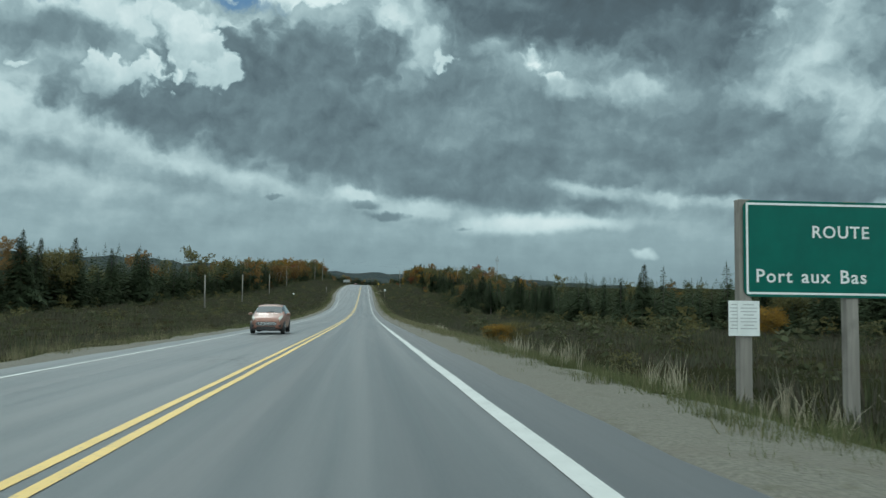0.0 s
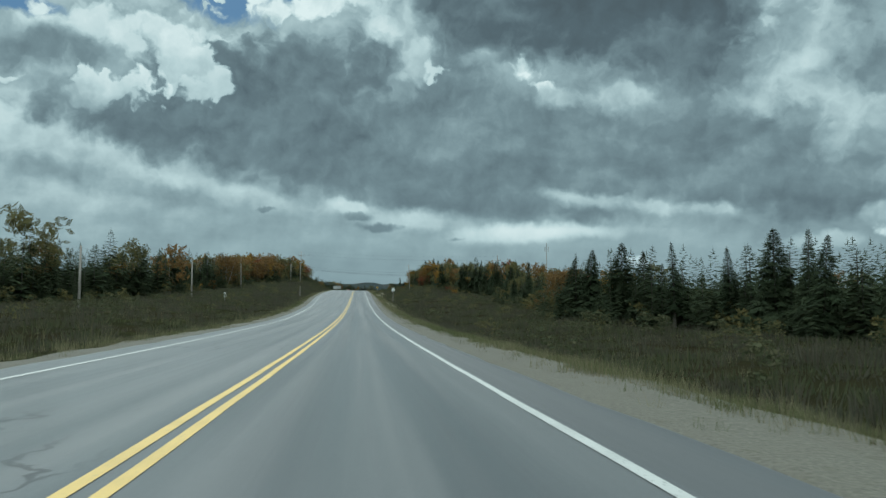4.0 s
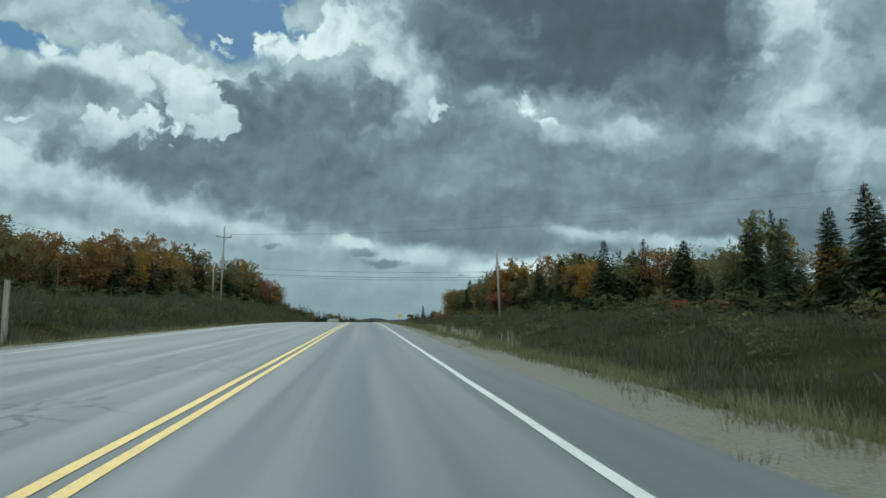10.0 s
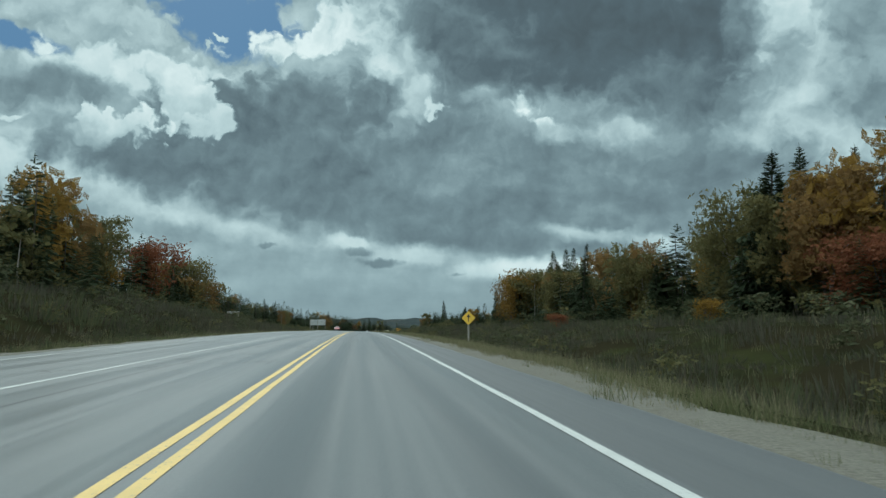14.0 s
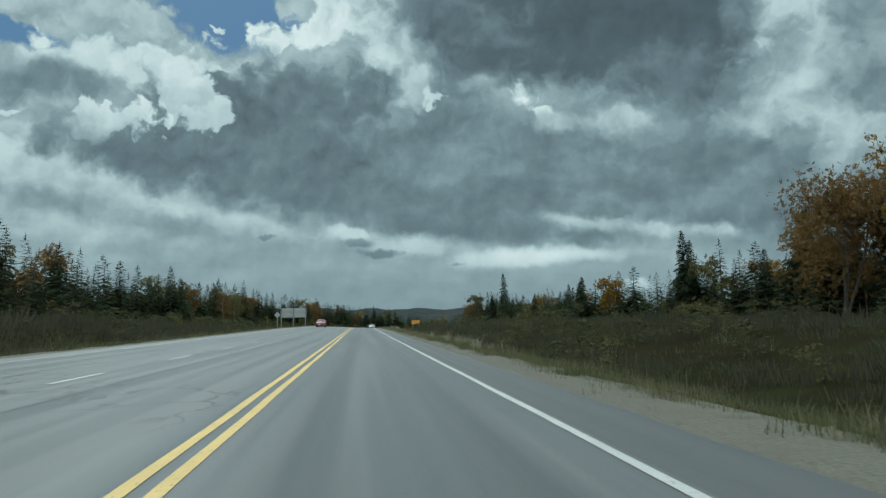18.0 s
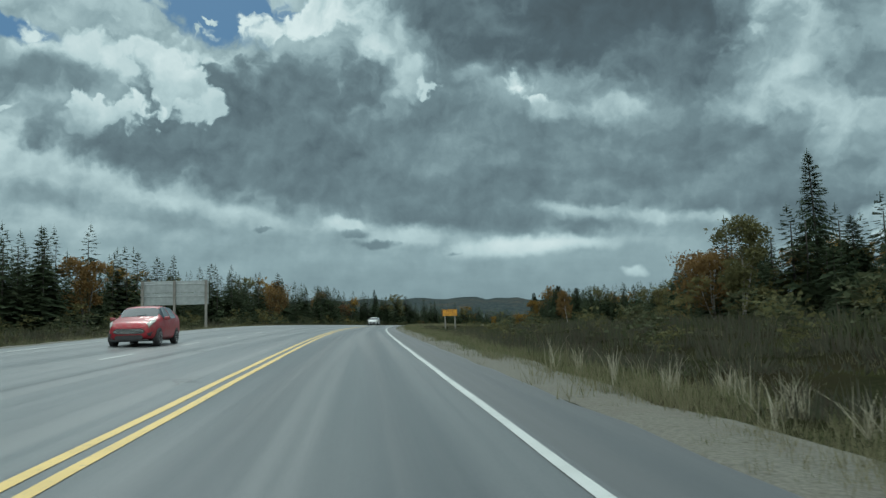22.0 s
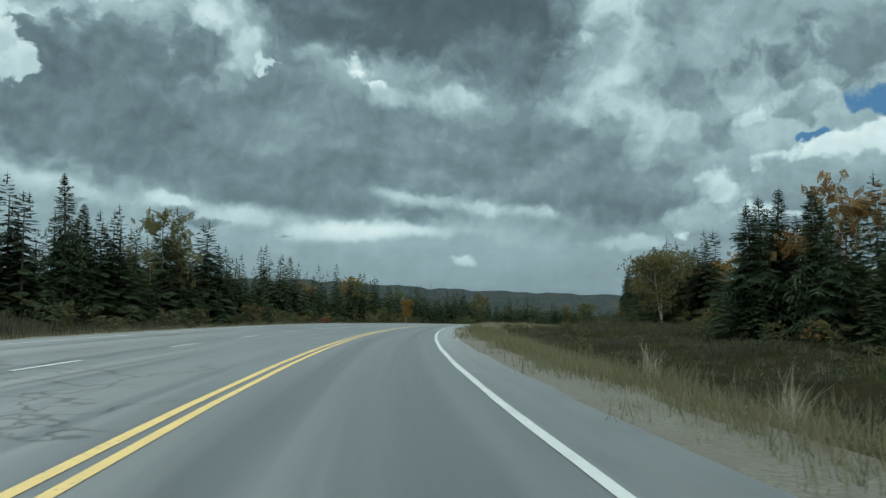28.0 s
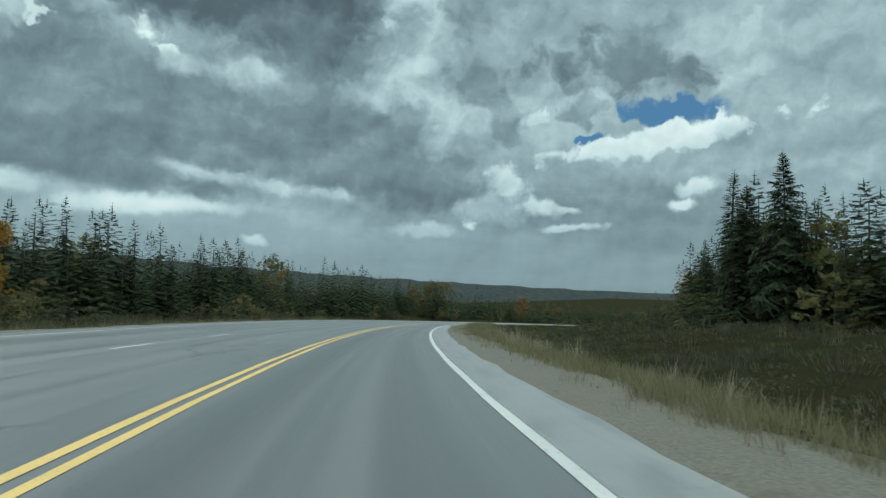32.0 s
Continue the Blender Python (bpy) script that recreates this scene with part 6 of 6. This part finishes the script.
# ---- cars ----
def car(name, label, paint_mat, s, x, length, width, height, wheel_r, hatch=True, turn=0.0):
    """A small car facing the traveller. Local: +y rearwards from the nose at y = 0, z up."""
    h = float(line(s)[3])
    px, py = at(s, x)
    root = thing(name, label, "car", Matrix.Translation((float(px), float(py), float(road_z(s, x)) + 0.008)) @ Matrix.Rotation(h + radians(turn), 4, "Z"))
    L, W, H = length, width / 2, height
    # stations: y, top height, belt height, half width at belt, half width at top, floor
    S = [
        (0.00, .46, .42, .70, .52, .30), (0.03, .56, .50, .80, .66, .22), (0.10, .62, .56, .90, .74, .20), (0.19, .66, .60, .96, .80, .19), (0.255, .70, .62, .985, .84, .19),
        (0.29, .72, .635, .99, .80, .19), (0.335, .83, .645, .995, .745, .19), (0.385, .935, .65, 1.0, .715, .19), (0.42, .975, .655, 1.0, .71, .19),
        (0.56, 1.0, .665, 1.0, .71, .19), (0.585, 1.0, .668, 1.0, .71, .19), (0.74, .99, .685, .99, .70, .19), (0.80, .975, .695, .985, .69, .19),
        (0.86, .955, .71, .975, .68, .20), (0.955, .84 if hatch else .80, .72, .955, .70, .23), (0.985, .74, .70, .93, .72, .26), (1.0, .56, .52, .86, .70, .32)]
    n = 9
    rings = []
    for y, zt, zb, wb, wt_, fl in S:
        zt, zb, fl = zt * H, zb * H, fl * H * 0.72
        wb, wt_ = wb * W, wt_ * W
        half = [(0.0, fl), (wb * 0.86, fl), (wb * 0.985, fl + 0.10), (wb, (fl + zb) / 2), (wb * 0.985, zb), (wt_ + (wb - wt_) * 0.30, zb + (zt - zb) * 0.62), (wt_, zt - 0.035 * H), (wt_ * 0.72, zt - 0.008), (0.0, zt)]
        rings.append([(a, y * L, z) for a, z in half])
    body, screen, rear = Geo(), Geo(), Geo()
    panes = {key: Geo() for key in ((1, 0), (1, 1), (-1, 0), (-1, 1))}
    for i in range(len(S) - 1):
        for k in range(n - 1):
            quad = [rings[i][k], rings[i][k + 1], rings[i + 1][k + 1], rings[i + 1][k]]
            for sgn in (1, -1):
                pts = [(sgn * a, b, c) for a, b, c in quad]
                idx = (0, 3, 2, 1) if sgn > 0 else (0, 1, 2, 3)
                is_side = k in (4, 5) and i in (6, 7, 8, 10, 11)
                is_screen = k in (6, 7) and i in (5, 6)
                is_screen_low = k == 5 and i == 5
                is_rear = k in (6, 7) and i == 13
                g = screen if is_screen else rear if is_rear else panes[(sgn, int(i > 9))] if is_side else body
                g.add(pts, [idx])
    for k in range(n - 1):
        for sgn in (1, -1):
            body.add([(sgn * rings[0][k][0], 0.0, rings[0][k][2]), (sgn * rings[0][k + 1][0], 0.0, rings[0][k + 1][2]), (0.0, 0.0, rings[0][k + 1][2]), (0.0, 0.0, rings[0][k][2])], [(0, 1, 2, 3)])
    for g, nm, mt, lb in ((body, "body", paint_mat, ""), *((g_, "side_window", M_GLASS, "dark tinted glass") for g_ in panes.values()), (screen, "windscreen", M_GLASS, "windscreen reflecting the sky"), (rear, "rear_window", M_GLASS, "")):
        bm = bmesh.new()
        vs = {}
        for f in g.f:
            corner = []
            for i in f:
                key = tuple(round(c, 5) for c in g.v[i])
                if key not in vs:
                    vs[key] = bm.verts.new(g.v[i])
                if vs[key] not in corner:
                    corner.append(vs[key])
            if len(corner) > 2 and bm.faces.get(corner) is None:
                bm.faces.new(corner)
        bmesh.ops.recalc_face_normals(bm, faces=bm.faces)
        for f in bm.faces:
            f.smooth = True
        me = bpy.data.meshes.new(nm)
        bm.to_mesh(me)
        bm.free()
        me.materials.append(mt)
        ob = part(nm, me, None, root, lb)
        if nm == "body":
            sub = ob.modifiers.new("smooth", "SUBSURF")
            sub.levels = sub.render_levels = 1
    # the skin between the rings: y as a share of the length, a along the half profile from keel to roof
    ys = [row[0] for row in S]

    def skin(y, a, sgn, lift):
        def flat(y_, a_):
            a_ = min(max(a_, 0.0), n - 1.0)
            k = min(int(a_), n - 2)
            row = [np.array([np.interp(y_, ys, [ring[m][c] for ring in rings]) for c in range(3)]) for m in (k, k + 1)]
            return row[0] + (row[1] - row[0]) * (a_ - k)
        p0 = flat(y, a)
        out = np.cross(flat(y, a + 0.05) - p0, flat(min(y + 0.004, 1), a) - p0)
        out /= np.linalg.norm(out) + 1e-9
        if out[0] < 0:
            out = -out
        p0 = p0 + out * lift
        return (sgn * p0[0], p0[1], p0[2])

    def fitted(name, corners, sgn, lift, mat, label=""):
        """A panel that follows the skin between four corners (y, a), with a closed rim."""
        g, m = Geo(), 5
        grid = []
        for deep in (lift, -0.03):
            for i in range(m):
                for j in range(m):
                    f, h_ = i / (m - 1), j / (m - 1)
                    top_, low_ = [tuple(c0 + (c1 - c0) * f for c0, c1 in zip(corners[e], corners[e + 1])) for e in (0, 2)]
                    yy, aa = (t0 + (t1 - t0) * h_ for t0, t1 in zip(top_, low_))
                    grid.append(skin(yy, aa, sgn, deep))
        faces = [(i * m + j, i * m + j + 1, (i + 1) * m + j + 1, (i + 1) * m + j) for i in range(m - 1) for j in range(m - 1)]
        rim = [i * m for i in range(m)] + [(m - 1) * m + j for j in range(1, m)] + [i * m + m - 1 for i in range(m - 2, -1, -1)] + list(range(m - 2, 0, -1))
        faces += [(rim[i], rim[(i + 1) % len(rim)], rim[(i + 1) % len(rim)] + m * m, rim[i] + m * m) for i in range(len(rim))]
        g.add(grid, faces)
        return part(name, g, mat, root, label, smooth=True)

    def slab(name, outline, y0, y1, mat, label=""):
        """A flat upright plate from a symmetric outline of (half width, height), bottom to top."""
        pts = [(x, z) for x, z in outline] + [(-x, z) for x, z in reversed(outline)]
        c = len(pts)
        g = Geo().add([(x, y0, z) for x, z in pts] + [(x, y1, z) for x, z in pts], [tuple(range(c)), tuple(range(2 * c - 1, c - 1, -1))] + [(i, i + c, (i + 1) % c + c, (i + 1) % c) for i in range(c)])
        return part(name, g, mat, root, label)

    # nose: grille with bright bars, lower intake, lamps
    slab("grille", ((W * 0.50, H * 0.295), (W * 0.62, H * 0.345), (W * 0.56, H * 0.395), (W * 0.48, H * 0.42)), -0.025, 0.06, M_DARK, "black slatted grille")
    for k, half_w in enumerate((0.52, 0.585, 0.56, 0.50)):
        part("grille_bar", Geo().box((0, -0.032, H * (0.315 + 0.027 * k)), (W * 2 * half_w, 0.018, 0.016)), M_CHROME, root)
    slab("lower_intake", ((W * 0.50, H * 0.165), (W * 0.56, H * 0.215), (W * 0.48, H * 0.265)), -0.015, 0.06, M_DARK)
    rounded("bumper_lip", (W * 1.5, 0.14, 0.05), (0, 0.08, H * 0.145), M_DARK, root, 0.02)
    for sgn in (1, -1):
        fitted("headlight", ((0.026, 5.05), (0.195, 5.3), (0.018, 3.75), (0.150, 4.25)), sgn, 0.012, M_LENS, "clear lit headlight")
        fitted("fog_recess", ((0.008, 2.75), (0.075, 3.1), (0.008, 2.05), (0.040, 2.1)), sgn, 0.008, M_DARK)
        rounded("tail_light", (0.16, 0.12, 0.26), (sgn * W * 0.82, L - 0.07, H * 0.56), M_RED_LENS, root, 0.04)
        mir = rounded("mirror", (0.20, 0.12, 0.13), (sgn * (W + 0.10), L * 0.335, H * 0.665), paint_mat, root, 0.045)
        rounded("door_handle", (0.02, 0.18, 0.03), (sgn * (W * 1.0 + 0.004), L * 0.545, H * 0.60), paint_mat, root, 0.008)
        for yy in (L * 0.205, L * 0.805):
            # arch
            arch = Geo()
            pts = [(sgn * (W * 0.985), yy + (wheel_r + 0.055) * math.cos(a), wheel_r + (wheel_r + 0.055) * math.sin(a)) for a in np.linspace(-0.35, math.pi + 0.35, 15)]
            arch.add([(sgn * (W * 0.985 + 0.006), yy, wheel_r * 0.9)] + [(p[0] + sgn * 0.006, p[1], p[2]) for p in pts] + [(sgn * (W * 0.8), yy, wheel_r * 0.9)] + [(sgn * W * 0.8, p[1], p[2]) for p in pts],
                     [(0, i, i + 1) for i in range(1, 15)] + [(i, i + 16, i + 17, i + 1) for i in range(1, 15)])
            part("wheel_arch", arch, M_DARK, root)
            wheel = part("wheel", Geo().tube([(sgn * (W * 0.76), yy, wheel_r), (sgn * (W * 0.80), yy, wheel_r), (sgn * (W * 0.97), yy, wheel_r), (sgn * (W * 1.0), yy, wheel_r)],
                                             [wheel_r * 0.93, wheel_r, wheel_r, wheel_r * 0.92], 28), M_TYRE, root, smooth=False)
            g = Geo()
            rr = wheel_r * 0.66
            ring = [(sgn * (W * 1.0 + 0.012), yy, wheel_r)]
            for k in range(5):
                a = 2 * math.pi * k / 5 + 0.3
                for da in (-0.22, 0.22):
                    g.add([(sgn * (W * 1.0 + 0.014), yy + 0.05 * math.cos(a + da * 3), wheel_r + 0.05 * math.sin(a + da * 3)), (sgn * (W * 1.0 + 0.010), yy + rr * math.cos(a + da - 0.07), wheel_r + rr * math.sin(a + da - 0.07)),
                           (sgn * (W * 1.0 + 0.010), yy + rr * math.cos(a + da + 0.07), wheel_r + rr * math.sin(a + da + 0.07))], [(0, 1, 2), (2, 1, 0)])
            hoop = [(sgn * (W * 1.0 + 0.008), yy + r_ * math.cos(a), wheel_r + r_ * math.sin(a)) for a in np.linspace(0, 2 * math.pi, 25)[:-1] for r_ in (rr * 0.9, rr * 1.04)]
            g.add(hoop, [(2 * i, 2 * i + 1, (2 * i + 3) % 48, (2 * i + 2) % 48) for i in range(24)])
            part("rim", g, M_RIM, wheel, "silver alloy rim")
    part("roof_aerial", Geo().tube([(0, L * 0.80, H * 0.97), (0, L * 0.87, H * 1.10)], [0.008, 0.004], 5), M_DARK, root)
    part("underside", Geo().box((0, L * 0.5, H * 0.13), (W * 1.5, L * 0.86, 0.05)), M_DARK, root)
    for sgn in (1, -1):
        part("wiper", Geo().tube([(sgn * 0.1 - 0.3, L * 0.285, H * 0.715), (sgn * 0.35 - 0.1, L * 0.305, H * 0.765)], [0.012, 0.008], 5), M_DARK, root)
    return root


M_RED_LENS = plain("tail_lens", (0.28, 0.01, 0.012), (0.34, 0.015, 0.015), 5.0, 0.25)
car("hatchback_car", "copper metallic hatchback with lit headlights in the oncoming lane", M_COPPER, 39.2, -2.62, 3.97, 1.72, 1.49, 0.30)
car("hatchback_car", "red small hatchback with headlights on in the oncoming outer lane", M_CARRED, 643.6, -5.7, 4.05, 1.70, 1.47, 0.29)
car("saloon_car", "silver car coming round the bend in the oncoming lane", M_CARSILVER, 752.0, -2.2, 4.5, 1.78, 1.46, 0.31, hatch=False)
